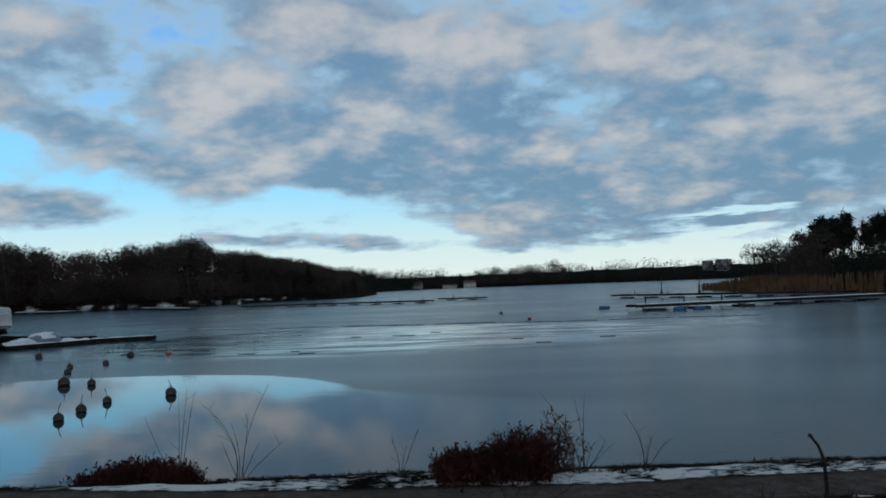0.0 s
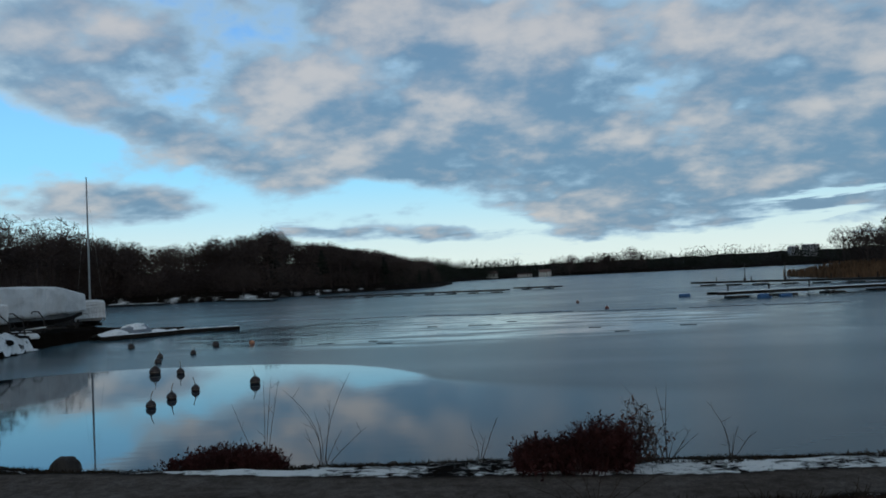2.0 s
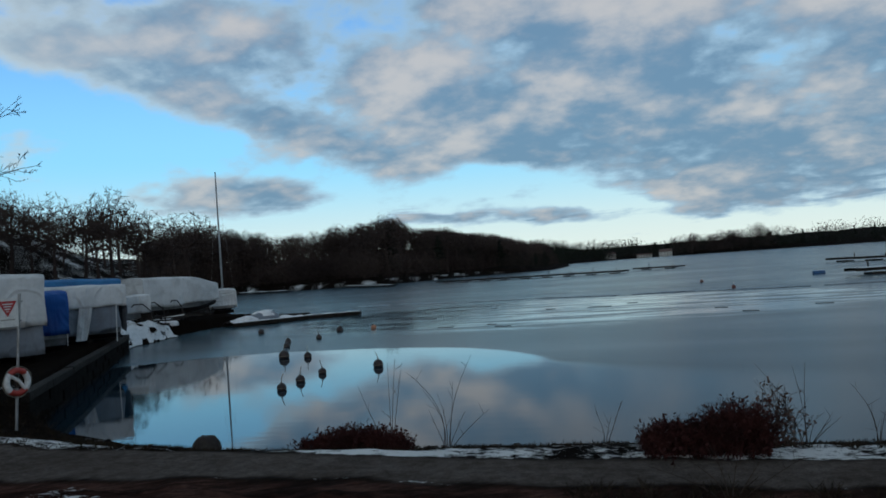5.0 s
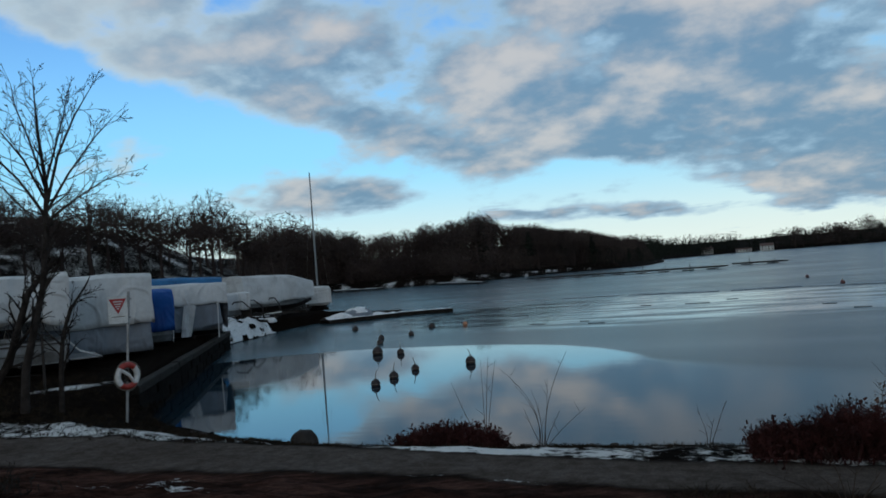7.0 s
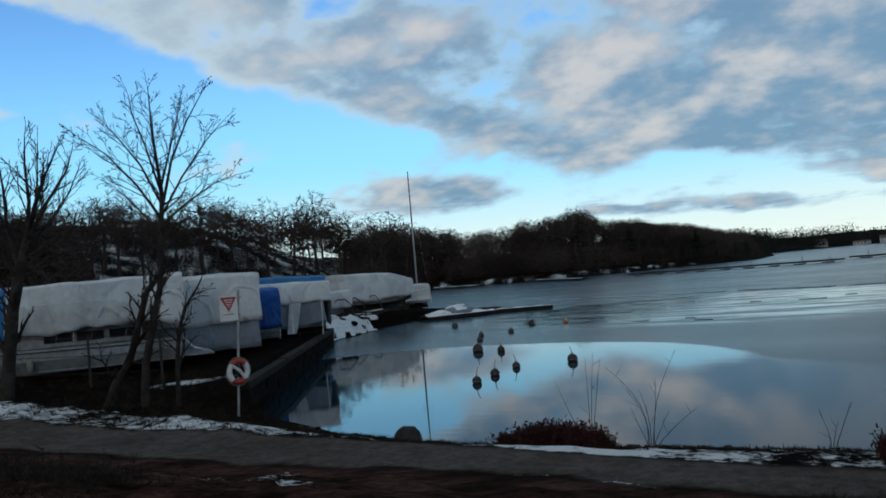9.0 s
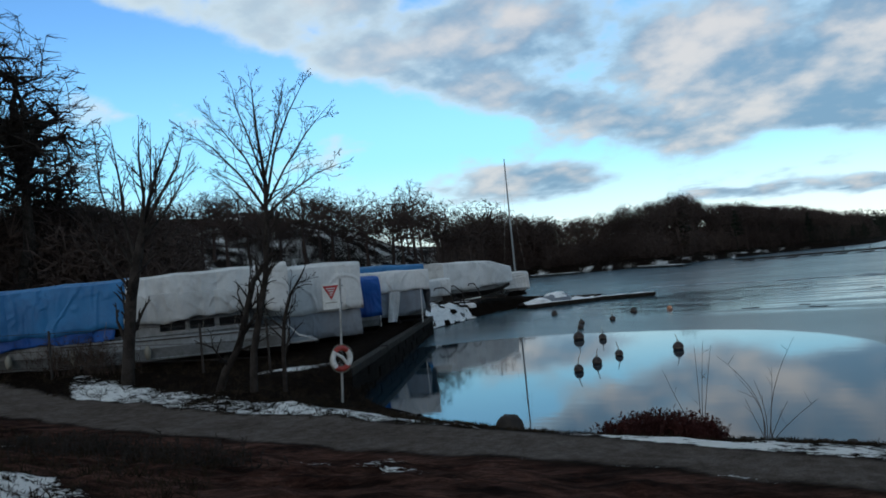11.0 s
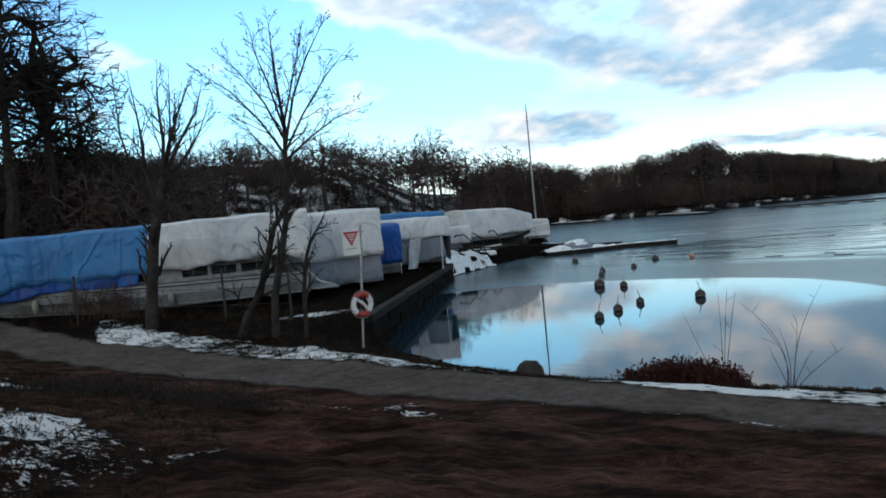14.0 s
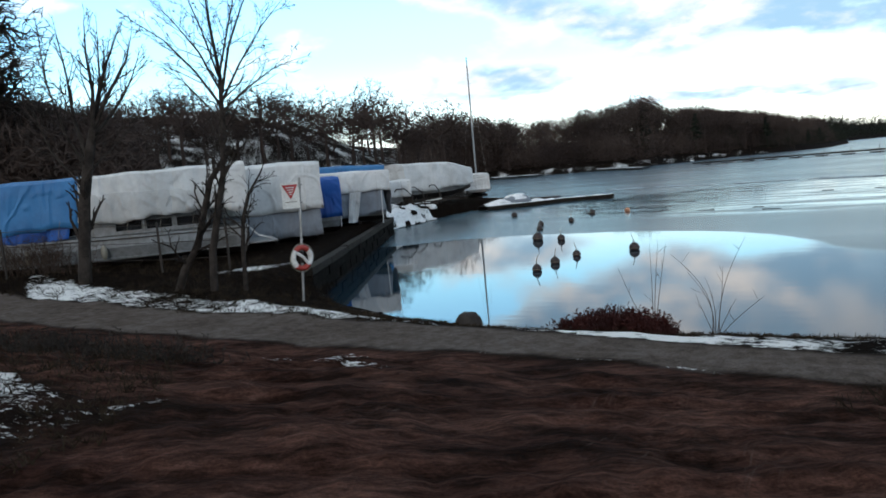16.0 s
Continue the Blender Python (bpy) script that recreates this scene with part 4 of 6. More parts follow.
def build_near_trees():
    # slender tree with two crossing stems; its crown limbs are given by reach across, height and depth
    z0 = hz(-13.33, 11.67) - 0.08

    def limb(base_z, right, rows):
        return [(u * right[0] - w * right[1], u * right[1] + w * right[0], z - base_z, r) for u, z, w, r in rows]

    side = (0.66, 0.75)
    stems = [[(0, 0, 0, 0.085), (0.03, 0.06, 0.9, 0.078), (0.16, 0.2, 1.7, 0.07), (0.30, 0.34, 2.5, 0.06)] + limb(z0, side, [(0.55, 4.4, 0, 0.05), (0.62, 5.4, 0, 0.042), (0.52, 6.6, 0.1, 0.024), (0.50, 7.6, 0.1, 0.008)]),
             [(-1.08, -0.06, 0, 0.09), (-0.85, 0.02, 0.55, 0.085), (-0.52, 0.14, 1.0, 0.075), (-0.34, 0.22, 1.6, 0.07), (-0.10, 0.33, 2.4, 0.06), (0.28, 0.36, 2.75, 0.05)],
             [(0.42, 0.5, 0.0, 0.05), (0.42, 0.54, 0.9, 0.046), (0.46, 0.6, 1.5, 0.04), (0.55, 0.72, 2.0, 0.03), (0.75, 0.95, 2.45, 0.018)]]
    for rows in ([(0.60, 5.0, 0, 0.034), (0.85, 6.0, -0.2, 0.025), (1.2, 6.8, -0.3, 0.016), (1.55, 7.4, -0.4, 0.007)],
                 [(0.60, 4.9, 0, 0.030), (1.05, 5.7, 0.3, 0.022), (1.6, 6.5, 0.5, 0.013), (2.04, 7.0, 0.6, 0.006)],
                 [(0.58, 4.7, 0, 0.028), (1.1, 5.1, -0.3, 0.020), (1.65, 5.45, -0.5, 0.012), (2.1, 5.6, -0.6, 0.006)],
                 [(0.61, 5.1, 0, 0.030), (0.25, 6.0, 0.3, 0.021), (-0.15, 6.6, 0.4, 0.013), (-0.45, 7.0, 0.5, 0.006)],
                 [(0.59, 4.8, 0, 0.032), (0.15, 5.5, -0.2, 0.023), (-0.4, 6.15, -0.3, 0.014), (-0.9, 6.5, -0.4, 0.006)],
                 [(0.56, 4.5, 0, 0.024), (0.2, 5.0, 0.3, 0.017), (-0.1, 5.4, 0.5, 0.011), (-0.3, 5.6, 0.6, 0.006)],
                 [(0.62, 5.5, 0, 0.028), (0.85, 6.3, 0.4, 0.019), (1.05, 7.0, 0.6, 0.012), (1.15, 7.5, 0.7, 0.006)],
                 [(0.57, 4.6, 0, 0.022), (0.95, 4.75, 0.4, 0.015), (1.4, 4.95, 0.7, 0.010), (1.8, 5.0, 0.9, 0.005)],
                 [(0.62, 5.3, 0, 0.026), (0.35, 6.3, -0.4, 0.018), (0.15, 6.9, -0.5, 0.012), (0.1, 7.3, -0.6, 0.006)]):
        stems.append(limb(z0, side, rows))
    near_tree("bare_tree", "slender leafless tree with crossing pale stems on the bank", (-13.33, 11.67), stems, 11, M_BARK_PALE, leaves=420, levels=3, length=0.72, spread=0.66, start=0.22, gap=0.17, up=0.22, keep=0.45, side=0.7, wobble=0.10, steps=(4, 2, 1), thin=0.0045)
    z0 = hz(-18.58, 12.16) - 0.08
    side = (0.547, 0.837)
    stems = [limb(z0, side, [(0, z0, 0, 0.17), (0.10, z0 + 1.0, 0, 0.15), (0.25, 3.2, 0, 0.14), (0.47, 4.2, 0, 0.125), (0.66, 4.9, 0, 0.10)])]
    for rows in ([(0.62, 4.7, 0, 0.07), (0.87, 5.7, 0, 0.055), (1.15, 6.5, 0.1, 0.035), (1.49, 7.25, 0.2, 0.012)],
                 [(0.64, 4.8, 0, 0.06), (0.75, 5.8, -0.3, 0.045), (0.70, 6.7, -0.4, 0.028), (0.74, 7.4, -0.5, 0.010)],
                 [(0.45, 4.1, 0, 0.055), (0.25, 5.2, 0.3, 0.045), (0.22, 6.2, 0.4, 0.030), (0.10, 7.4, 0.5, 0.010)],
                 [(0.66, 4.9, 0, 0.055), (1.15, 5.8, -0.3, 0.042), (1.6, 6.5, -0.4, 0.025), (1.78, 7.1, -0.5, 0.010)],
                 [(0.64, 4.7, 0, 0.045), (1.2, 5.35, 0.3, 0.033), (1.7, 6.1, 0.5, 0.020), (1.95, 6.7, 0.6, 0.009)],
                 [(0.40, 3.9, 0, 0.045), (0.0, 4.8, -0.3, 0.034), (-0.25, 6.0, -0.5, 0.022), (-0.3, 7.3, -0.6, 0.009)],
                 [(0.30, 3.4, 0, 0.040), (-0.35, 4.4, 0.3, 0.030), (-0.7, 5.6, 0.4, 0.018), (-0.9, 6.6, 0.5, 0.008)],
                 [(0.60, 4.6, 0, 0.045), (0.95, 5.9, 0.5, 0.033), (1.02, 6.8, 0.7, 0.020), (1.07, 7.5, 0.8, 0.009)],
                 [(0.35, 3.7, 0, 0.030), (0.8, 4.2, 0.3, 0.022), (1.3, 4.6, 0.4, 0.014), (1.7, 5.2, 0.5, 0.007)]):
        stems.append(limb(z0, side, rows))
    near_tree("bare_tree", "leafless tree with upright limbs beside the covered boats", (-18.58, 12.16), stems, 23, M_BARK_PALE, levels=3, length=0.8, spread=0.5, start=0.25, gap=0.22, up=0.4, keep=0.45, side=0.7, wobble=0.10, steps=(4, 2, 1), thin=0.006)
    # tall dark trees at the yard's edge
    for k, (az, d, tall) in enumerate(((64.7, 44, 17.2), (63.1, 46, 17.0), (66.4, 45, 17.6), (61.3, 48, 15.4), (59.8, 50, 12.6), (68.3, 47, 17.5))):
        x, y = -d * math.sin(radians(az)), d * math.cos(radians(az))
        single_tree("tall_tree", "tall dark tree with a dense twiggy crown behind the boats", TALL[k % 3], x, y, tall - hz(x, y) + 0.4, 1.3 * k, M_BARK)


build_near_trees()


# ---- more materials ----
def cloth_material(name, color, dark):
    m = bpy.data.materials.new(name)
    m.use_nodes = True
    g = Tree_(m.node_tree)
    b = g.n("ShaderNodeBsdfPrincipled")
    co = g.n("ShaderNodeTexCoord").outputs["Object"]
    f = g.step(g.noise(co, 0.8, 5.0, 0.6, 0.4), 0.35, 0.7)
    c = g.mix(f, color, dark)
    c = g.mix(0.14, c, g.mix(g.step(g.noise(co, 9.0, 4.0, 0.6), 0.35, 0.65), (0.7, 0.7, 0.7), (1.15, 1.15, 1.15)), "MULTIPLY")
    g.put(b, "Base Color", c)
    g.put(b, "Roughness", 0.55)
    g.put(b, "Specular IOR Level", 0.35)
    bn = g.n("ShaderNodeBump")
    g.put(bn, "Strength", 0.75)
    g.put(bn, "Distance", 0.05)

    def crease(vec, size, sharp):
        n = g.noise(vec, size, 2.0, 0.5, 0.6)
        return g.math("POWER", g.math("SUBTRACT", 1.0, g.math("ABSOLUTE", g.math("MULTIPLY_ADD", n, 4.0, -2.0)), 0.0), sharp)

    hang = g.step(crease(g.mapping(co, scale=(1.0, 1.0, 0.22)), 1.3, 1.0), 0.55, 1.0)
    slant = g.step(crease(g.mapping(co, scale=(0.8, 0.8, 0.8), rot=(0.5, 0.4, 0.3)), 1.0, 1.0), 0.65, 1.0)
    fold = g.math("ADD", g.math("ADD", g.math("MULTIPLY", hang, 0.7), g.math("MULTIPLY", slant, 0.8)), g.math("ADD", g.math("MULTIPLY", g.noise(co, 1.8, 5.0, 0.6, 0.8), 0.4), g.math("MULTIPLY", g.noise(co, 14.0, 3.0, 0.6), 0.04)))
    g.put(bn, "Height", fold)
    g.put(b, "Normal", bn.outputs[0])
    out = g.n("ShaderNodeOutputMaterial")
    g.put(out, 0, b.outputs[0])
    return m


M_WHITE_TARP = cloth_material("white_tarpaulin", (0.64, 0.645, 0.645), (0.46, 0.462, 0.46))
M_LAP_TARP = cloth_material("greyed_white_tarpaulin", (0.50, 0.50, 0.495), (0.36, 0.362, 0.36))
M_GREY_TARP = cloth_material("grey_tarpaulin", (0.21, 0.24, 0.28), (0.16, 0.18, 0.21))
M_BLUE_TARP = cloth_material("blue_tarpaulin", (0.030, 0.180, 0.40), (0.019, 0.115, 0.28))
M_DEEP_BLUE = cloth_material("deep_blue_cover", (0.008, 0.095, 0.36), (0.006, 0.05, 0.22))
M_HULL = material("white_hull_paint", (0.27, 0.28, 0.29), 0.4, second=(0.15, 0.15, 0.147), scale=0.9, bump=0.05)
M_BOTTOM = material("dark_antifouling", (0.020, 0.018, 0.018), 0.8, second=(0.05, 0.035, 0.03), scale=1.5)
M_GLASS = material("dark_window_glass", (0.010, 0.012, 0.014), 0.08, spec=0.6)
M_STEEL = material("dull_steel", (0.32, 0.33, 0.34), 0.45, 0.8, second=(0.22, 0.22, 0.22), scale=5.0)
M_DARK_STEEL = material("dark_weathered_steel", (0.020, 0.019, 0.018), 0.7, 0.3, second=(0.04, 0.026, 0.02), scale=5.0)
M_TIMBER = material("wet_dark_timber", (0.010, 0.008, 0.0065), 0.75, second=(0.028, 0.022, 0.018), scale=2.5, bump=0.5, bump_scale=9.0, island=0.3, spec=0.12)
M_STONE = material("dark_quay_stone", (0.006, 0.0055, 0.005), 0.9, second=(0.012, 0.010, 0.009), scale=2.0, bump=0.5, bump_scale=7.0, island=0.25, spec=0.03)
M_ROCK = material("granite_boulder", (0.017, 0.012, 0.010), 0.85, second=(0.040, 0.030, 0.025), scale=3.5, bump=0.8, bump_scale=9.0)
M_SNOW = material("settled_snow", (0.88, 0.88, 0.88), 0.75, second=(0.76, 0.77, 0.79), scale=2.5, bump=0.4, bump_scale=6.0, spec=0.3)
M_PATCHY_SNOW = material("patchy_old_snow", (0.80, 0.80, 0.80), 0.8, second=(0.020, 0.016, 0.013), scale=1.3, detail=8.0, lo=0.60, hi=0.66, bump=0.5, bump_scale=5.0, spec=0.15)
M_RED_TWIG = material("dark_red_twigs", (0.024, 0.0050, 0.0045), 0.8, second=(0.050, 0.012, 0.010), scale=2.0, spec=0.2)
M_DRY_TWIG = material("dry_stems", (0.040, 0.027, 0.022), 0.9, second=(0.075, 0.052, 0.040), scale=3.0, spec=0.2)
M_DRY_LEAF = material("withered_leaves", (0.055, 0.026, 0.020), 0.9, second=(0.13, 0.080, 0.065), scale=6.0, spec=0.2)
M_DRY_GRASS = material("dry_grass", (0.016, 0.011, 0.007), 0.95, second=(0.040, 0.028, 0.018), scale=3.0, spec=0.1)
M_BUOY_DARK = material("dark_buoy_plastic", (0.012, 0.008, 0.008), 0.5, second=(0.035, 0.015, 0.012), scale=6.0)
M_BUOY_RED = material("faded_red_plastic", (0.16, 0.025, 0.018), 0.5, second=(0.10, 0.02, 0.018), scale=6.0)
M_BUOY_ORANGE = material("pale_orange_plastic", (0.55, 0.24, 0.12), 0.5, second=(0.45, 0.18, 0.1), scale=6.0)
M_RING_RED = material("lifebuoy_red", (0.42, 0.045, 0.030), 0.45, second=(0.34, 0.04, 0.03), scale=8.0)
M_RING_WHITE = material("lifebuoy_white", (0.72, 0.71, 0.69), 0.45, second=(0.60, 0.59, 0.57), scale=8.0)
M_SIGN = material("sign_enamel", (0.72, 0.71, 0.68), 0.4, second=(0.62, 0.61, 0.58), scale=6.0)
M_SIGN_RED = material("sign_red", (0.45, 0.030, 0.030), 0.4, second=(0.38, 0.03, 0.03), scale=6.0)
M_SIGN_DARK = material("sign_text_grey", (0.22, 0.20, 0.16), 0.5)
M_BARREL = material("blue_plastic_drum", (0.020, 0.10, 0.25), 0.45, second=(0.015, 0.07, 0.18), scale=4.0)
M_PLASTER = material("pale_house_wall", (0.62, 0.60, 0.55), 0.85, second=(0.52, 0.50, 0.46), scale=0.3)
M_ROOF = material("dark_roof", (0.10, 0.06, 0.05), 0.85, second=(0.14, 0.09, 0.08), scale=0.3)
M_BLOCK = material("grey_apartment_wall", (0.30, 0.29, 0.30), 0.85, second=(0.25, 0.24, 0.25), scale=0.1)
M_ROPE = material("grey_rope", (0.16, 0.14, 0.11), 0.9, second=(0.24, 0.21, 0.17), scale=12.0)


# ---- building helpers ----
def part(name, bm, mat, parent, label="", smooth_shade=False):
    """Link a bmesh as one mesh object under a thing or a part."""
    me = bpy.data.meshes.new(name)
    bm.normal_update()
    bm.to_mesh(me)
    bm.free()
    me.materials.append(mat)
    if smooth_shade:
        me.polygons.foreach_set("use_smooth", [True] * len(me.polygons))
        me.set_sharp_from_angle(angle=radians(38))
    ob = new(name, me)
    if parent is not None:
        ob.parent = parent
    if label:
        tagged(ob, label)
    return ob


def thing(name, label, category, at=(0, 0, 0), turn=0.0, group=""):
    root = new(name)
    root.location = at
    root.rotation_euler = (0, 0, turn)
    return tagged(root, label, category, group=group)


def box_bm(sx, sy, sz, at=(0, 0, 0), bevel=0.0, rot=None, bm=None):
    """A box of that size whose underside's middle is at the place given."""
    b = bmesh.new()
    bmesh.ops.create_cube(b, size=1.0)
    for v in b.verts:
        v.co = Vector((v.co.x * sx, v.co.y * sy, (v.co.z + 0.5) * sz))
    if bevel:
        bmesh.ops.bevel(b, geom=b.edges[:], offset=bevel, segments=1, affect="EDGES")
    if rot is not None:
        bmesh.ops.rotate(b, verts=b.verts[:], cent=(0, 0, 0), matrix=rot)
    bmesh.ops.translate(b, verts=b.verts[:], vec=at)
    return b


def tube_bm(points, radii, sides=8, closed=False):
    """A round bar along points."""
    bm = bmesh.new()
    rings = []
    n = len(points)
    pts = [Vector(p) for p in points]
    rr = radii if isinstance(radii, (list, tuple)) else [radii] * n
    for i, p in enumerate(pts):
        a = pts[(i - 1) % n] if (i > 0 or closed) else p
        b = pts[(i + 1) % n] if (i < n - 1 or closed) else p
        d = (b - a).normalized()
        u = d.orthogonal() if i == 0 else (u0 - d * u0.dot(d))
        u.normalize()
        u0 = u
        w = d.cross(u)
        rings.append([bm.verts.new(p + (u * math.cos(6.2832 * k / sides) + w * math.sin(6.2832 * k / sides)) * rr[i]) for k in range(sides)])
    for i in range(n if closed else n - 1):
        r, s = rings[i], rings[(i + 1) % n]
        for k in range(sides):
            bm.faces.new((r[k], r[(k + 1) % sides], s[(k + 1) % sides], s[k]))
    if not closed:
        bm.faces.new(rings[0][::-1])
        bm.faces.new(rings[-1])
    return bm


def ball_bm(r, squash=1.0, lumps=0.0, seed=0, sub=3, flat=None):
    bm = bmesh.new()
    bmesh.ops.create_icosphere(bm, subdivisions=sub, radius=r)
    for v in bm.verts:
        k = 1 + lumps * (noise.noise(v.co * (1.6 / r) + Vector((seed * 7.1, 0, 0))) + 0.5 * noise.noise(v.co * (4.0 / r) + Vector((0, seed * 3.3, 0))))
        v.co = v.co * k
        v.co.z *= squash
        if flat is not None:
            v.co.z = max(v.co.z, flat)
    return bm


def loft_bm(sections, closed_ring=False, caps=False):
    """Skin over lists of points, one list a station."""
    bm = bmesh.new()
    rows = [[bm.verts.new(p) for p in s] for s in sections]
    for r, s in zip(rows, rows[1:]):
        n = len(r)
        for k in range(n if closed_ring else n - 1):
            f = (r[k], r[(k + 1) % n], s[(k + 1) % n], s[k])
            bm.faces.new(f)
    if caps:
        bm.faces.new(rows[0][::-1])
        bm.faces.new(rows[-1])
    return bm


def thicken(ob, t=0.012):
    m = ob.modifiers.new("thickness", "SOLIDIFY")
    m.thickness = t
    return ob


# ---- boats ----
def hull_bms(L, B, keel, chine, gunwale, bow_rise=0.25, stations=22):
    """Topsides and bottom of a boat: x from the stern at 0 to the bow at L, z from its cradle."""
    top, low = [], []
    for i in range(stations + 1):
        s = i / stations
        w = B / 2 * (0.93 + 0.07 * math.sin(s * 3.14)) * (1 - max(0.0, (s - 0.55) / 0.45) ** 2.2) + 0.012
        wc = w * (0.86 - 0.35 * max(0.0, (s - 0.5) / 0.5) ** 1.5)
        zk = keel + (chine - keel) * max(0.0, (s - 0.6) / 0.4) ** 2 * 1.3
        zc = chine + (gunwale - chine) * 0.55 * max(0.0, (s - 0.55) / 0.45) ** 2
        zg = gunwale + bow_rise * s * s
        x = L * s
        xg = x + 0.35 * max(0.0, (s - 0.6) / 0.4) ** 2
        top.append([(xg, w, zg), (xg * 0.4 + x * 0.6, w * 0.97 + wc * 0.03, zg * 0.55 + zc * 0.45), (x, wc, zc)])
        low.append([(x, wc, zc), (x, 0.0, zk), (x, -wc, zc)])
    both = [[*t, *[(p[0], -p[1], p[2]) for p in t[::-1]]] for t in top]
    bm = bmesh.new()
    rows = [[bm.verts.new(p) for p in s] for s in both]
    for r, s in zip(rows, rows[1:]):
        for k in (0, 1, 3, 4):
            bm.faces.new((r[k], r[k + 1], s[k + 1], s[k]))
        bm.faces.new((r[5], r[0], s[0], s[5]))
    bm.faces.new(rows[0])
    bottom = loft_bm(low)
    return bm, bottom


def tarp_bm(x0, x1, half, eave, ridge, seed, drop=0.3, stations=64, sag=0.10, end0=True, end1=True, taper=0.0):
    """A sheet thrown over a ridge: hangs to the eave height on both sides with pulled creases and an uneven hem; closed ends."""
    rng = np.random.RandomState(seed)
    ph = rng.uniform(0, 6.28, 8)
    us = (0.0, 0.12, 0.25, 0.38, 0.50, 0.62, 0.73, 0.83, 0.90, 0.96, 1.0)
    ws = np.interp(us, (0.0, 0.35, 0.62, 0.80, 0.90, 0.96, 1.0), (1.0, 1.0, 1.0, 0.99, 0.965, 0.86, 0.0))
    # straps and poles press sharp lines through the sheet
    straps = rng.uniform(0.04, 0.96, 5)
    rows = []
    for i in range(stations + 1):
        s = i / stations
        x = x0 + (x1 - x0) * s
        k = 1 - taper * max(0.0, (s - 0.6) / 0.4) ** 2
        fold = 0.03 * math.sin(s * 23 + ph[0]) + 0.02 * math.sin(s * 47 + ph[1]) * math.sin(s * 5 + ph[2])
        hem = drop * (0.35 * math.sin(s * 5.3 + ph[3]) + 0.2 * math.sin(s * 14 + ph[4]) + 0.10 * math.sin(s * 40 + ph[5]))
        zr = ridge(s) if callable(ridge) else ridge
        zr -= sag * abs(math.sin(s * 3.14 * 3 + ph[6])) * 0.35
        ze = eave + hem
        press = sum(math.exp(-((s - t) * abs(x1 - x0) / 0.07) ** 2) for t in straps)
        sides = []
        for sgn in (1, -1):
            pts = []
            for u, w in zip(us, ws):
                z = ze + (zr - ze) * u
                crease = 0.0
                for f, amp in ((0.9, 0.05), (2.1, 0.025)):
                    crease += amp * (0.35 - abs(noise.noise(Vector((x * f + z * f * 0.8 * sgn, z * f * 0.7 - x * f * 0.25, seed * 3.7 + sgn)))) * 1.6)
                bulge = (fold * (1.15 - u) + crease - 0.05 * press) * (1 if w > 0.5 else w)
                pts.append((x + 0.02 * math.sin(7 * u + ph[7]), sgn * (half * k * w + bulge), z + (0.25 * crease if w < 0.95 else 0.0)))
            sides.append(pts)
        rows.append(sides[0] + sides[1][:-1][::-1])
    bm = loft_bm(rows)
    bm.verts.ensure_lookup_table()
    n = len(rows[0])
    half_n = len(us) - 1
    for flag, base, flip in ((end0, 0, False), (end1, stations * n, True)):
        if flag:
            bm.verts.ensure_lookup_table()
            # a creased end wall in strips from hem to ridge
            left = [bm.verts[base + q] for q in range(half_n + 1)]
            right = [bm.verts[base + n - 1 - q] for q in range(half_n)] + [bm.verts[base + half_n]]
            mids = [bm.verts.new((l.co.x + rng.uniform(-0.05, 0.05), (l.co.y + r.co.y) / 2 + rng.uniform(-0.15, 0.15), l.co.z)) for l, r in zip(left[:-1], right[:-1])]
            for q in range(half_n - 1):
                bm.faces.new((left[q], left[q + 1], mids[q + 1], mids[q]))
                bm.faces.new((mids[q], mids[q + 1], right[q + 1], right[q]))
            bm.faces.new((left[half_n - 1], left[half_n], mids[half_n - 1]))
            bm.faces.new((mids[half_n - 1], left[half_n], right[half_n - 1]))
    return bm


BOAT_DIR = math.atan2(-0.76, -0.65)


def cradle(parent, L, B, ground, z):
    for x in (L * 0.18, L * 0.5, L * 0.78):
        for sgn in (1, -1):
            part("cradle_leg", tube_bm([(x, sgn * B * 0.42, ground), (x, sgn * B * 0.30, z + 0.25)], 0.045, 6), M_DARK_STEEL, parent)
        part("cradle_beam", box_bm(0.16, B * 0.95, 0.16, (x, 0, ground)), M_TIMBER, parent)


def covered_boat(label, at, turn, L, B, ground, keel, chine, gunwale, sheet, hull_mat=None, cover_label="", category="boat"):
    boat = thing("covered_boat", label, category, (at[0], at[1], 0), turn, "boats laid up in the yard")
    topsides, bottom = hull_bms(L, B, keel, chine, gunwale)
    part("hull", topsides, hull_mat or M_HULL, boat, smooth_shade=False)
    part("bottom", bottom, M_BOTTOM, boat)
    cradle(boat, L, B, ground, keel)
    for name, bm, mat, lab in sheet:
        thicken(part(name, bm, mat, boat, lab, True))
    return boat


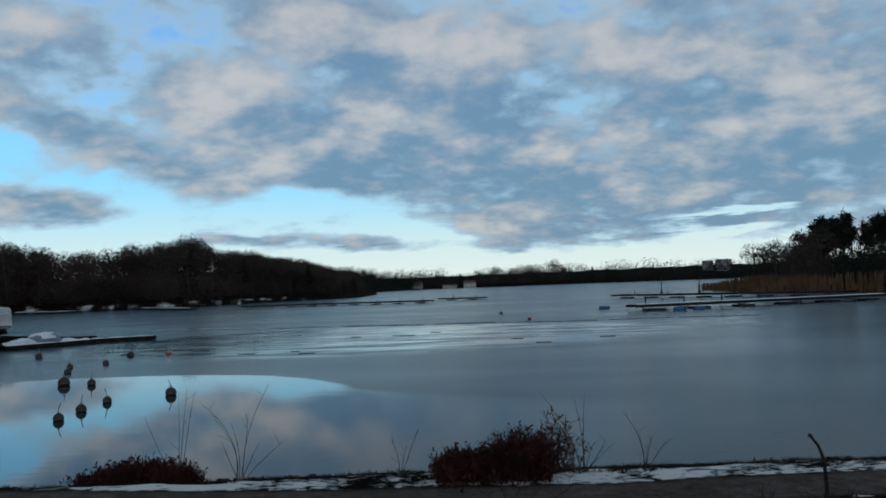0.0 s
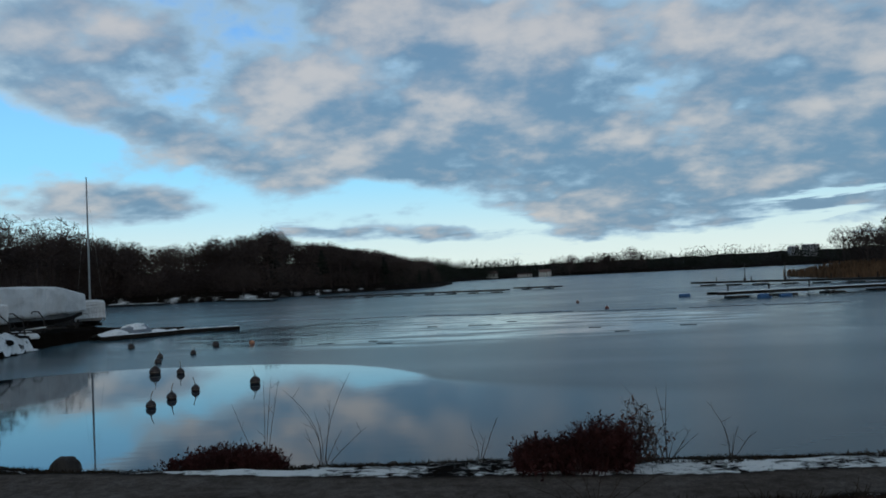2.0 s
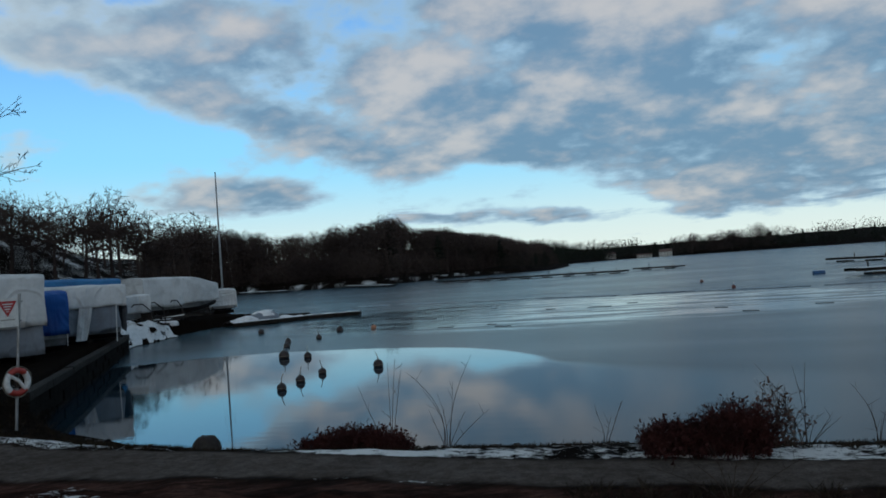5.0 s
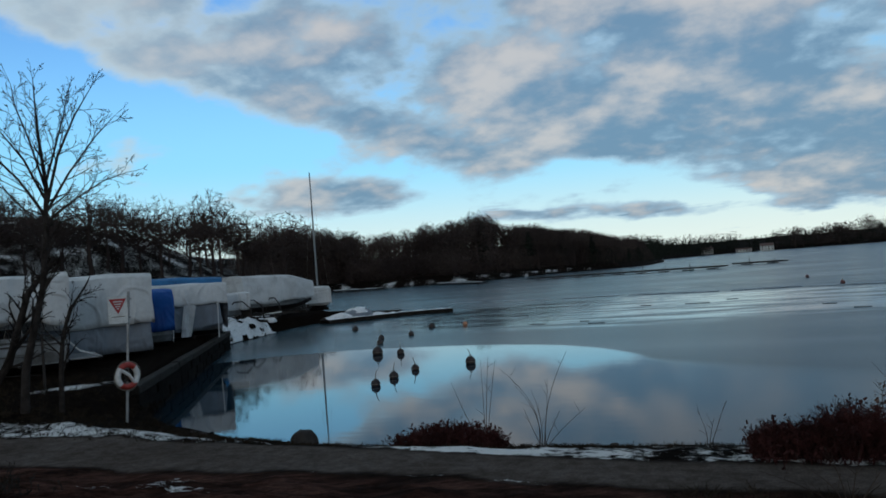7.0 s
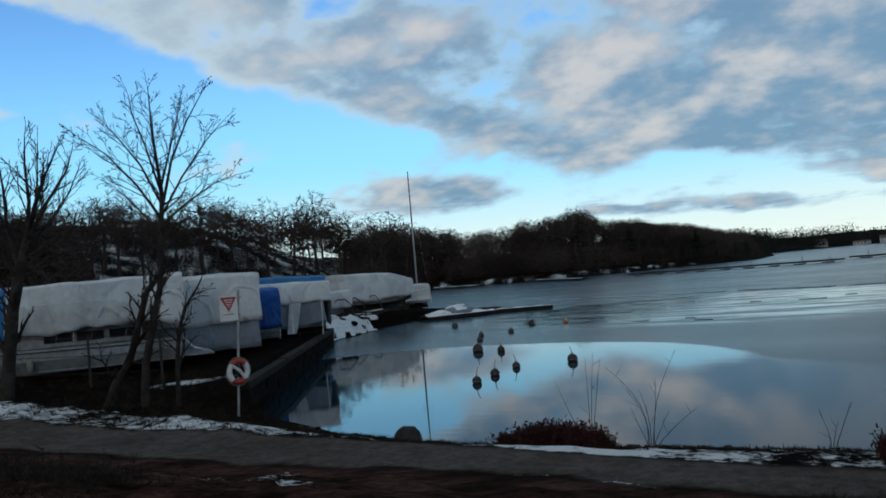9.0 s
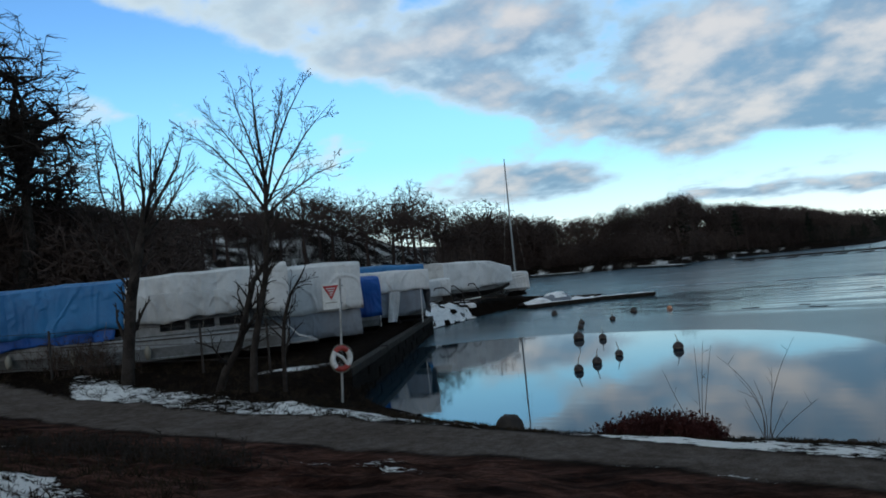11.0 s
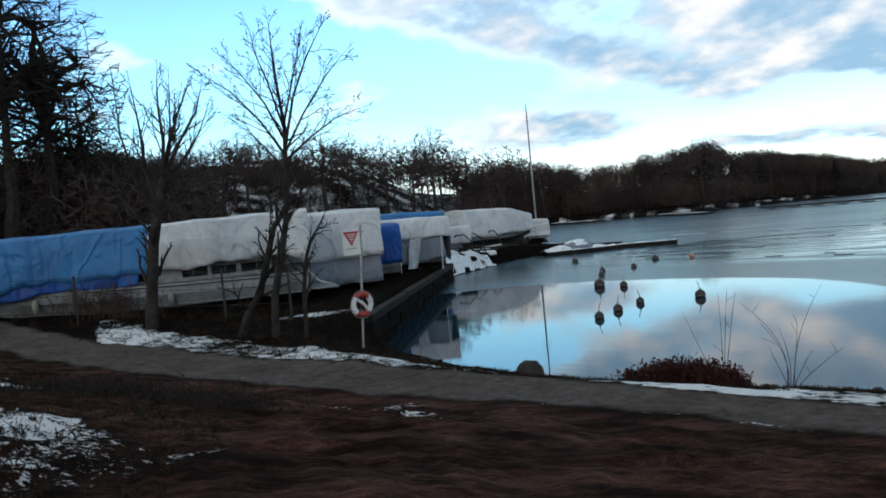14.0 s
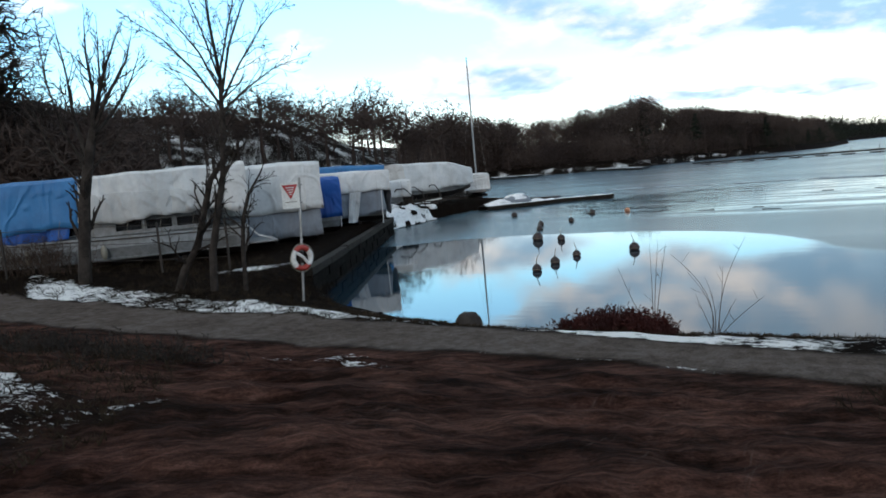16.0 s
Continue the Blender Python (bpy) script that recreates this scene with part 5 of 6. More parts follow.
def build_cruiser():
    """The long cabin cruiser under a blue and a white sheet."""
    ax, ay = -20.25, 19.35
    g0 = hz(-23.0, 15.5)
    boat = thing("cabin_cruiser", "white cabin cruiser under blue and white tarpaulins in the boatyard", "boat", (ax, ay, 0), BOAT_DIR, "boats laid up in the yard")
    topsides, bottom = hull_bms(11.2, 3.2, 0.95, 1.27, 1.95, 0.3)
    part("hull", topsides, M_HULL, boat)
    part("bottom", bottom, M_BOTTOM, boat)
    cradle(boat, 11.2, 3.0, g0, 0.95)
    # cabin side with windows, camera side is +y of the boat
    part("cabin", box_bm(6.4, 2.5, 0.62, (4.6, 0, 1.97), 0.06), M_HULL, boat)
    for k, x in enumerate((1.75, 2.65, 3.55, 5.1, 6.3)):
        for side in (1, -1):
            pane = part("window", box_bm(0.74, 0.03, 0.27, (x, side * 1.262, 2.13), 0.012), M_GLASS, boat, "dark cabin window")
            part("window_frame", tube_bm([(x - 0.39, side * 1.27, 2.115), (x + 0.39, side * 1.27, 2.115), (x + 0.39, side * 1.27, 2.415), (x - 0.39, side * 1.27, 2.415)], 0.016, 5, True), M_STEEL, pane)
    for z in (1.30, 1.62, 1.88):
        rub = [(0.1 + 10.4 * s, 1.6 * (0.955 + 0.06 * math.sin(s * 3.14)) * (1 - max(0.0, (s - 0.55) / 0.45) ** 2.2) * (0.86 + 0.14 * min(1, (z - 1.27) / 0.6)) + 0.02, z + 0.25 * s * s) for s in np.linspace(0, 0.86, 24)]
        part("rubbing_strake", tube_bm(rub, 0.018, 5), M_DARK_STEEL if z > 1.8 else M_HULL, boat)
    for x in (1.2, 3.1, 5.0, 6.9, 8.6):
        part("stanchion", tube_bm([(x, 1.5, 1.98), (x, 1.5, 2.62)], 0.015, 6), M_STEEL, boat)
    part("guard_rail", tube_bm([(0.3, 1.48, 2.55), (3, 1.52, 2.60), (6, 1.5, 2.64), (9.2, 1.12, 2.75)], 0.016, 6), M_STEEL, boat)
    for x, z in ((4.3, 1.55), (6.4, 1.6), (8.2, 1.7)):
        f = part("fender", ball_bm(0.10, 2.3, sub=2), M_SIGN_DARK, boat, "hanging fender", True)
        f.location = (x, 1.66 - 0.12 * max(0, x - 7), z)
        part("fender_line", tube_bm([(0, 0, 0.2), (0, -0.08, 0.45)], 0.008, 4), M_ROPE, f)
    # bathing platform and its rails
    part("swim_platform", box_bm(0.9, 2.4, 0.06, (-0.5, 0, 1.30), 0.02), M_HULL, boat)
    for y0 in (1.15, 0.2):
        part("platform_rail", tube_bm([(0.0, y0, 1.95), (-0.35, y0, 1.55), (-0.95, y0, 1.34), (-0.3, y0, 1.34)], 0.02, 6), M_RING_WHITE, boat, "white tubular rail")
    ridge_w = lambda s: 4.05 - 0.10 * s
    ridge_b = lambda s: 3.97 - 0.12 * s
    white = thicken(part("white_tarpaulin", tarp_bm(-0.1, 4.95, 1.62, 2.58, ridge_w, 4, 0.28), M_WHITE_TARP, boat, "wrinkled white tarpaulin", True))
    over = thicken(part("white_patch_sheet", tarp_bm(0.7, 4.9, 1.69, 2.50, lambda s: 3.38 + 0.06 * s, 9, 0.22, end0=False, end1=False), M_LAP_TARP, boat, "second white sheet lapped lower down", True))
    thicken(part("blue_tarpaulin", tarp_bm(4.8, 11.3, 1.64, 2.28, ridge_b, 6, 0.30, taper=0.08), M_BLUE_TARP, boat, "bright blue tarpaulin", True))
    thicken(part("blue_valance", tarp_bm(5.2, 11.2, 1.58, 2.0, lambda s: 2.6, 16, 0.22, end0=False, end1=False, taper=0.2), M_DEEP_BLUE, boat, "darker blue lower sheet", True))
    for k, x in enumerate(np.linspace(0.6, 5.4, 6)):
        part("lashing", tube_bm([(x, 1.69, 2.62), (x + 0.1, 1.66, 2.2), (x + 0.05, 1.60, 1.9)], 0.008, 4), M_ROPE, boat)


def build_boats():
    u = Vector((-0.65, -0.76))
    build_cruiser()
    # white sheet with a grey skirt
    covered_boat("boat wrapped in white tarpaulin over a grey skirt sheet", (-20.9, 23.6), BOAT_DIR, 9.0, 3.0, hz(-23, 20), 0.95, 1.35, 2.0,
                 [("white_tarpaulin", tarp_bm(-0.15, 9.0, 1.62, 2.05, lambda s: 3.98 + 0.05 * s, 21, 0.30), M_WHITE_TARP, "wrinkled white tarpaulin"),
                  ("grey_skirt", tarp_bm(-0.05, 8.4, 1.52, 1.18, lambda s: 3.3, 22, 0.12, end1=False), M_GREY_TARP, "grey skirt sheet")])
    # deep blue cover
    covered_boat("small boat in a deep blue fitted cover", (-22.6, 26.9), BOAT_DIR, 7.0, 2.6, hz(-25, 24), 0.95, 1.2, 1.7,
                 [("blue_cover", tarp_bm(-0.1, 7.0, 1.35, 1.6, lambda s: 3.35, 31, 0.10), M_DEEP_BLUE, "deep blue cover")])
    # white sheet on props with torn flaps at the quay's end
    boat = covered_boat("boat under a torn white tarpaulin propped on poles", (-23.6, 31.6), BOAT_DIR, 7.4, 2.7, 0.95, 1.05, 1.3, 1.85,
                        [("white_tarpaulin", tarp_bm(-0.2, 6.6, 1.55, 2.45, lambda s: 3.50 + 0.12 * s, 41, 0.15), M_WHITE_TARP, "worn white tarpaulin"),
                         ("grey_skirt", tarp_bm(0.1, 6.4, 1.42, 1.35, lambda s: 2.9, 43, 0.22, end1=False), M_GREY_TARP, "sagging grey lower sheet")])
    for k, (x, w, z0) in enumerate(((1.5, 0.55, 1.10),)):
        rows = []
        for i in range(8):
            t = i / 7
            rows.append([(x + w * (j / 5 - 0.5) * (1 - 0.25 * t) + 0.25 * t, 1.60 + 0.07 * math.sin(j * 1.7 + k + 3 * t) + 0.06 * t, 2.5 - (2.5 - z0) * t) for j in range(6)])
        thicken(part("torn_flap", loft_bm(rows), M_WHITE_TARP, boat, "hanging torn flap"))
    thicken(part("end_flap", loft_bm([[(-0.22 - 0.04 * math.sin(j * 2.1 + i), 1.4 - 2.6 * j / 6, 2.6 - 1.3 * i / 6 * (0.8 + 0.2 * math.sin(j * 1.3))) for j in range(7)] for i in range(7)]), M_GREY_TARP, boat, "sagging grey end flap"))
    for x in (0.3, 2.3, 4.2):
        part("prop_pole", tube_bm([(x, 1.66, 0.95), (x - 0.05, 1.6, 2.6)], 0.022, 6), M_RING_WHITE, boat)
    # long blue sheet further back
    covered_boat("long boat under a faded blue tarpaulin", (-29.7, 40.0), BOAT_DIR, 10.0, 3.0, 1.0, 1.1, 1.45, 2.1,
                 [("blue_tarpaulin", tarp_bm(0, 10, 1.6, 2.2, lambda s: 3.95 + 0.35 * s, 51, 0.2), M_BLUE_TARP, "faded blue tarpaulin")])
    covered_boat("low boat under a snowy white sheet", (-30.5, 44.0), BOAT_DIR, 5.0, 2.2, 1.0, 1.1, 1.4, 1.9,
                 [("white_tarpaulin", tarp_bm(0, 5, 1.2, 1.7, lambda s: 2.9 - 0.2 * s, 55, 0.15), M_WHITE_TARP, "snow-dusted white sheet")])
    # grey-white boat, broadside near the point
    a = math.atan2(53.4 - 47.3, -31.6 + 33.9)
    covered_boat("sailing boat wrapped in pale grey-white tarpaulin", (-33.9, 47.3), a, 7.2, 2.7, 0.95, 1.25, 1.65, 2.4,
                 [("white_tarpaulin", tarp_bm(0.0, 6.7, 1.5, 1.95, lambda s: 4.0 - 0.10 * s - 0.55 * max(0, (s - 0.62) / 0.38), 61, 0.25, taper=0.35), M_WHITE_TARP, "taut pale tarpaulin")])
    # small sailing boat with its mast up
    at = (-32.75, 57.55)
    boat = thing("sailing_boat", "small white sailing boat with bare aluminium mast ashore", "boat", (at[0], at[1], 0), math.atan2(0.87, -0.49), "boats laid up in the yard")
    topsides, bottom = hull_bms(6.2, 2.0, 0.95, 1.2, 2.35, 0.25)
    part("hull", topsides, M_HULL, boat)
    part("bottom", bottom, M_BOTTOM, boat)
    cradle(boat, 6.2, 1.7, 0.75, 0.95)
    part("cabin", box_bm(2.3, 1.3, 0.5, (3.2, 0, 2.3), 0.08), M_HULL, boat)
    thicken(part("cover", tarp_bm(-0.25, 1.5, 1.05, 1.35, lambda s: 2.72 + 0.1 * s, 71, 0.45), M_WHITE_TARP, boat, "crumpled white cover"))
    mast = part("mast", tube_bm([(1.8, 0, 2.3), (1.8, 0, 7), (1.8, 0, 12.5)], [0.085, 0.075, 0.045], 8), M_STEEL, boat, "bare grey mast")
    part("spreader", tube_bm([(1.8, -0.45, 8.0), (1.8, 0.45, 8.0)], 0.02, 5), M_STEEL, mast)
    for p in ((6.2, 0, 2.6), (0.1, 0, 2.4), (1.8, 0.95, 2.3), (1.8, -0.95, 2.3)):
        part("stay", tube_bm([p, (1.8, 0, 12.0)], 0.005, 4), M_STEEL, boat)


build_boats()


# ---- quay and yard ----
def build_quay():
    a, b = Vector((-14.0, 15.5)), Vector((-25.4, 35.1))
    d = (b - a)
    L = d.length
    turn = math.atan2(d.y, d.x)
    quay = thing("quay", "low dark stone and timber quay wall along the boatyard", "quay", (a.x, a.y, 0), turn)
    tagged(quay, kind="structure")
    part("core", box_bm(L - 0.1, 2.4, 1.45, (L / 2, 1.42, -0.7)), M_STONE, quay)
    rng = random.Random(3)
    # courses of uneven blocks
    for row, (z, h) in enumerate(((-0.25, 0.36), (0.115, 0.30), (0.42, 0.26))):
        x = 0.02 + 0.3 * (row % 2)
        while x < L - 0.3:
            w = min(rng.uniform(0.65, 1.25), L - x - 0.02)
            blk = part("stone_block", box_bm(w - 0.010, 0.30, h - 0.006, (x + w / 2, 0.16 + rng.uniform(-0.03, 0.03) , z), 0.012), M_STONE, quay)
            x += w
    x = 0.0
    while x < L - 0.5:
        w = min(rng.uniform(2.6, 3.4), L - x)
        part("edge_beam", box_bm(w - 0.03, 0.28, 0.22, (x + w / 2, 0.12, 0.69 + rng.uniform(-0.01, 0.02)), 0.02), M_TIMBER, quay)
        x += w


def build_rubble():
    """Snow heap, planks, frames and drums beyond the quay."""
    rng = random.Random(12)
    # a bank of old snow that slopes from the clutter down to the water
    a, b, up = Vector((-27.3, 37.6, 0)), Vector((-28.7, 44.6, 0)), Vector((-3.2, 1.5, 0))
    rows = []
    for i in range(30):
        s = i / 29
        foot = a.lerp(b, s)
        reach = 0.25 + 1.0 * max(0.0, math.sin(3.1416 * min(1.0, 0.12 + s))) ** 0.7
        row = []
        for j in range(16):
            t = j / 15
            p = foot + up * (t * reach)
            p += Vector((noise.noise(p * 0.9), noise.noise(p * 0.9 + Vector((5, 5, 0))), 0)) * 0.35
            lump = 0.22 * noise.noise(p * 0.8) + 0.12 * noise.noise(p * 2.1) + 0.05 * noise.noise(p * 5.0)
            edge = min(1.0, 4 * t, 4 * (1 - t), 6 * s + 0.05, 6 * (1 - s) + 0.05)
            row.append((p.x, p.y, max(hz(p.x, p.y), 0.0) + (0.10 + 0.55 * t * (1 - t) + 1.3 * lump) * edge + 0.03))
        rows.append(row)
    bank = part("snow_bank", loft_bm(rows), M_PATCHY_SNOW, None, "", False)
    thicken(bank, 0.05)
    tagged(bank, "lumpy bank of old snow sloping to the water", "snow")
    for k in range(9):
        r = rng.uniform(0.25, 0.55)
        lump = part("snow_lump", ball_bm(r, 0.55, 0.5, k + 30, 3, -r * 0.2), M_SNOW, None, "", True)
        x, y = -31.0 - rng.uniform(0, 3.0), 42.0 + rng.uniform(0, 8.0)
        lump.location = (x, y, 0.9 + rng.uniform(0, 0.15))
        tagged(lump, "old snow lump lying among the yard clutter", "snow", group="snow lumps in the yard")
    for k in range(60):
        az, d = rng.uniform(29.5, 37.5), rng.uniform(41, 57)
        x, y = -d * math.sin(radians(az)), d * math.cos(radians(az))
        if lake_distance(np.array([x]), np.array([y]))[0] < 0.25:
            continue
        z = hz(x, y)
        L = rng.uniform(1.0, 3.2)
        p = part("plank", box_bm(L, rng.uniform(0.1, 0.3), rng.uniform(0.05, 0.2), (0, 0, 0), 0.01), M_TIMBER if k % 4 else M_RING_WHITE, None)
        p.location = (x, y, z + rng.uniform(0.0, 0.35))
        p.rotation_euler = (0, rng.uniform(-0.30, 0.30), rng.uniform(0, 3.14))
        tagged(p, "weathered timber plank lying in the yard" if k % 4 else "pale painted board lying in the yard", "plank", group="timber in the yard")
    for k in range(34):
        az, d = rng.uniform(29.5, 36.8), rng.uniform(42, 57)
        x, y = -d * math.sin(radians(az)), d * math.cos(radians(az))
        if lake_distance(np.array([x]), np.array([y]))[0] < 0.2:
            continue
        r = rng.uniform(0.18, 0.5)
        s = part("stone", ball_bm(r, 0.65, 0.28, k, 2, -r * 0.3), M_STONE if k % 3 else M_SNOW, None, "", True)
        s.location = (x, y, hz(x, y) + 0.05)
        tagged(s, "dark rubble stone by the boats" if k % 3 else "snow-capped lump of rubble by the boats", "stone", group="rubble in the yard")
    for at, turn in (((-31.0, 45.2, 0.9), 0.6), ((-29.9, 42.4, 0.9), 0.1), ((-31.4, 48.6, 0.9), -0.4)):
        build_trailer(at, turn)
    for k in range(10):
        az, d = rng.uniform(31.0, 36.0), rng.uniform(43, 54)
        x, y = -d * math.sin(radians(az)), d * math.cos(radians(az))
        if lake_distance(np.array([x]), np.array([y]))[0] < 0.8:
            continue
        c = thing("crate", "dark weathered timber crate among the boats", "crate", (x, y, hz(x, y)), rng.uniform(0, 3), "crates in the yard")
        w, d_, h = rng.uniform(0.6, 1.2), rng.uniform(0.5, 0.9), rng.uniform(0.35, 0.8)
        part("body", box_bm(w, d_, h, (0, 0, 0), 0.02), M_TIMBER, c)
        part("lid", box_bm(w + 0.06, d_ + 0.06, 0.05, (0, 0, h + 0.003), 0.01), M_TIMBER if k % 3 else M_SNOW, c, "" if k % 3 else "lid under snow")


def build_trailer(at, turn):
    arch = thing("boat_trailer", "bent tubular boat trailer frame standing in the yard", "trailer", at, turn, "trailers in the yard")
    part("hoop", tube_bm([(-0.9, 0, 0), (-0.8, 0, 0.9), (-0.3, 0, 1.35), (0.3, 0, 1.35), (0.8, 0, 0.9), (0.9, 0, 0)], 0.04, 6), M_DARK_STEEL, arch)
    part("drawbar", tube_bm([(0, 0, 0.3), (2.4, 0.5, 0.25)], 0.05, 6), M_DARK_STEEL, arch)
    part("crossbar", tube_bm([(-0.85, 0, 0.4), (0.85, 0, 0.4)], 0.04, 6), M_DARK_STEEL, arch)


def build_fence():
    """Wire fence in front of the cruiser."""
    pts = []
    for az, d in ((71.0, 27.0), (65.8, 25.5), (61.2, 24.6), (56.4, 23.6), (52.0, 22.8), (47.6, 22.0)):
        x, y = -d * math.sin(radians(az)), d * math.cos(radians(az))
        pts.append((x, y, hz(x, y)))
    fence = thing("wire_fence", "rusty wire fence on thin posts before the boats", "fence", (0, 0, 0))
    tops = []
    for x, y, z in pts:
        part("fence_post", tube_bm([(x, y, z - 0.1), (x, y, z + 1.35)], 0.032, 6), M_DARK_STEEL, fence)
        tops.append((x, y, z))
    for h in (0.35, 0.8, 1.28):
        part("wire", tube_bm([(x, y, z + h) for x, y, z in tops], 0.009, 4), M_DARK_STEEL, fence)


build_quay()
build_rubble()
build_fence()


# ---- lifebuoy post ----
def build_lifebuoy_post():
    x, y = -12.23, 13.16
    z = hz(x, y)
    face = math.atan2(-y, -x) + math.pi / 2 + 0.25
    post = thing("lifebuoy_post", "grey steel post with a no-trespass style warning sign at the shore", "post", (x, y, z), face)
    part("pole", tube_bm([(0.0, 0.03, -0.15), (0.205, 0.03, 3.2 - z)], 0.028, 8), M_STEEL, post)
    sign = part("sign_board", box_bm(0.39, 0.02, 0.565, (-0.04, -0.012, 2.545 - z), 0.006), M_SIGN, post, "white board with red triangle")
    zc = 2.545 - z
    tri = bmesh.new()
    fr = [tri.verts.new(p) for p in ((-0.215, -0.030, zc + 0.515), (0.135, -0.030, zc + 0.515), (-0.04, -0.030, zc + 0.20))]
    bk = [tri.verts.new((v.co.x, -0.023, v.co.z)) for v in fr]
    tri.faces.new(fr)
    for k in range(3):
        tri.faces.new((fr[k], bk[k], bk[(k + 1) % 3], fr[(k + 1) % 3]))
    part("red_triangle", tri, M_SIGN_RED, sign)
    for w, zz in ((0.19, 0.445), (0.14, 0.395), (0.10, 0.345), (0.05, 0.298)):
        part("text_bar", box_bm(w, 0.004, 0.022, (-0.04, -0.033, zc + zz)), M_SIGN, sign)
    part("text_bar", box_bm(0.26, 0.004, 0.018, (-0.04, -0.024, zc + 0.135)), M_SIGN_DARK, sign)
    for zz in (0.1, 0.48):
        part("clamp", box_bm(0.09, 0.05, 0.03, (0.088 * (zc + zz) - 0.02, 0.02, zc + zz)), M_STEEL, post)
    part("bracket", box_bm(0.05, 0.10, 0.26, (0.05, -0.03, 1.34 - z)), M_DARK_STEEL, post)
    # the ring hangs on the bracket
    ring = thing("lifebuoy", "red and white lifebuoy ring hanging on the post", "lifebuoy", (x, y, 1.46), face + 0.35)
    R, r = 0.225, 0.060
    for k in range(4):
        pts = [(R * math.sin(a), -0.12, R * math.cos(a)) for a in np.linspace(math.pi / 2 * k - math.pi / 4, math.pi / 2 * (k + 1) - math.pi / 4, 11)]
        part("ring_segment", tube_bm(pts, r, 12), M_RING_RED if k % 2 == 0 else M_RING_WHITE, ring, "red quarter" if k % 2 == 0 else "white quarter", True)
    part("throw_line", tube_bm([(-0.155, -0.15, 0.135), (0.0, -0.18, 0.015), (0.135, -0.155, -0.155)], 0.034, 8), M_RING_WHITE, ring, "coiled white throw line", True)
    part("grab_rope", tube_bm([(0.305 * math.sin(a), -0.12 + 0.02 * math.cos(3 * a), 0.305 * math.cos(a)) for a in np.linspace(0, 6.283, 28, endpoint=False)], 0.010, 5, True), M_ROPE, ring)


build_lifebuoy_post()


# ---- buoys ----
def build_buoys():
    rows = [(-10.1, 20.6, 0.20, 0), (-10.2, 22.1, 0.21, 0), (-10.2, 23.8, 0.19, 0), (-8.7, 25.0, 0.25, 0), (-14.0, 29.0, 0.31, 0), (-12.9, 28.8, 0.22, 0), (-16.0, 33.5, 0.22, 0),
            (-17.1, 36.0, 0.22, 0), (-16.1, 37.5, 0.22, 0), (-16.8, 42.2, 0.27, 0), (-14.9, 42.6, 0.22, 2), (-22.2, 43.2, 0.28, 0), (7.1, 65.7, 0.24, 1), (5.9, 81.5, 0.24, 1), (57.0, 84.0, 0.25, 1)]
    mats = (M_BUOY_DARK, M_BUOY_RED, M_BUOY_ORANGE)
    words = ("dark round mooring buoy with a rope loop afloat", "red round mooring buoy afloat on the lake", "pale orange mooring buoy afloat")
    rng = random.Random(8)
    for x, y, r, k in rows:
        r *= 0.68
        b = thing("mooring_buoy", words[k], "buoy", (x, y, r * 0.42), rng.uniform(0, 6.28), "mooring buoys")
        part("float", ball_bm(r, 1.05, 0.02, 1, 3), mats[k], b, "", True)
        part("band", tube_bm([(r * 1.005 * math.cos(a), r * 1.005 * math.sin(a), 0.0) for a in np.linspace(0, 6.283, 24, endpoint=False)], r * 0.05, 5, True), M_ROPE, b)
        eye = part("eye", tube_bm([(r * 0.22 * math.cos(a), 0, r * 1.12 + r * 0.22 * math.sin(a)) for a in np.linspace(0, 6.283, 12, endpoint=False)], r * 0.06, 5, True), M_STEEL, b)
        lean = rng.uniform(-0.28, 0.28)
        part("pickup_rope", tube_bm([(0, 0, r * 1.1), (lean * 0.2, 0.02, r * 1.1 + 0.12), (lean * 0.45, 0.0, r * 1.1 + 0.24)], 0.011, 5), M_ROPE, b)


build_buoys()


# ---- jetties ----
def jetty(label, a, b, width=1.6, top=0.42, planks=True, snow=0.0, posts=0):
    a, b = Vector(a), Vector(b)
    d = b - a
    L = d.length
    j = thing("jetty", label, "jetty", (a.x, a.y, 0), math.atan2(d.y, d.x), "floating jetties")
    n = max(2, int(L / 4.5))
    for k in range(n):
        part("float_drum", box_bm(1.8, width * 0.7, 0.36, (L * (k + 0.5) / n, 0, -0.2), 0.06), M_DARK_STEEL, j)
    for s in (1, -1):
        part("side_beam", box_bm(L, 0.12, 0.22, (L / 2, s * (width / 2 - 0.06), top - 0.26), 0.01), M_TIMBER, j)
    m = max(2, int(L / 1.6)) if planks else 2
    for k in range(m):
        part("deck_board", box_bm(L / m - 0.04, width, 0.05, (L * (k + 0.5) / m, 0, top - 0.045), 0.008), M_TIMBER, j)
    if snow:
        bm = loft_bm([[(L * s, y * width * 0.42, top + 0.012 + snow * (0.6 + 0.4 * math.sin(s * 19 + y)) * (1 - abs(y)) * 0.9) for y in (-1, -0.6, 0, 0.6, 1)] for s in np.linspace(0.02, 0.98, 30)])
        part("snow_cover", bm, M_SNOW, j, "thin snow on the deck", True)
    rng = random.Random(int(L * 7))
    for k in range(posts):
        x = L * (k + 0.5) / posts
        part("post", tube_bm([(x, width / 2 - 0.15, top - 0.3), (x, width / 2 - 0.15, top + rng.uniform(0.45, 0.95))], 0.07, 6), M_TIMBER, j)
    return j


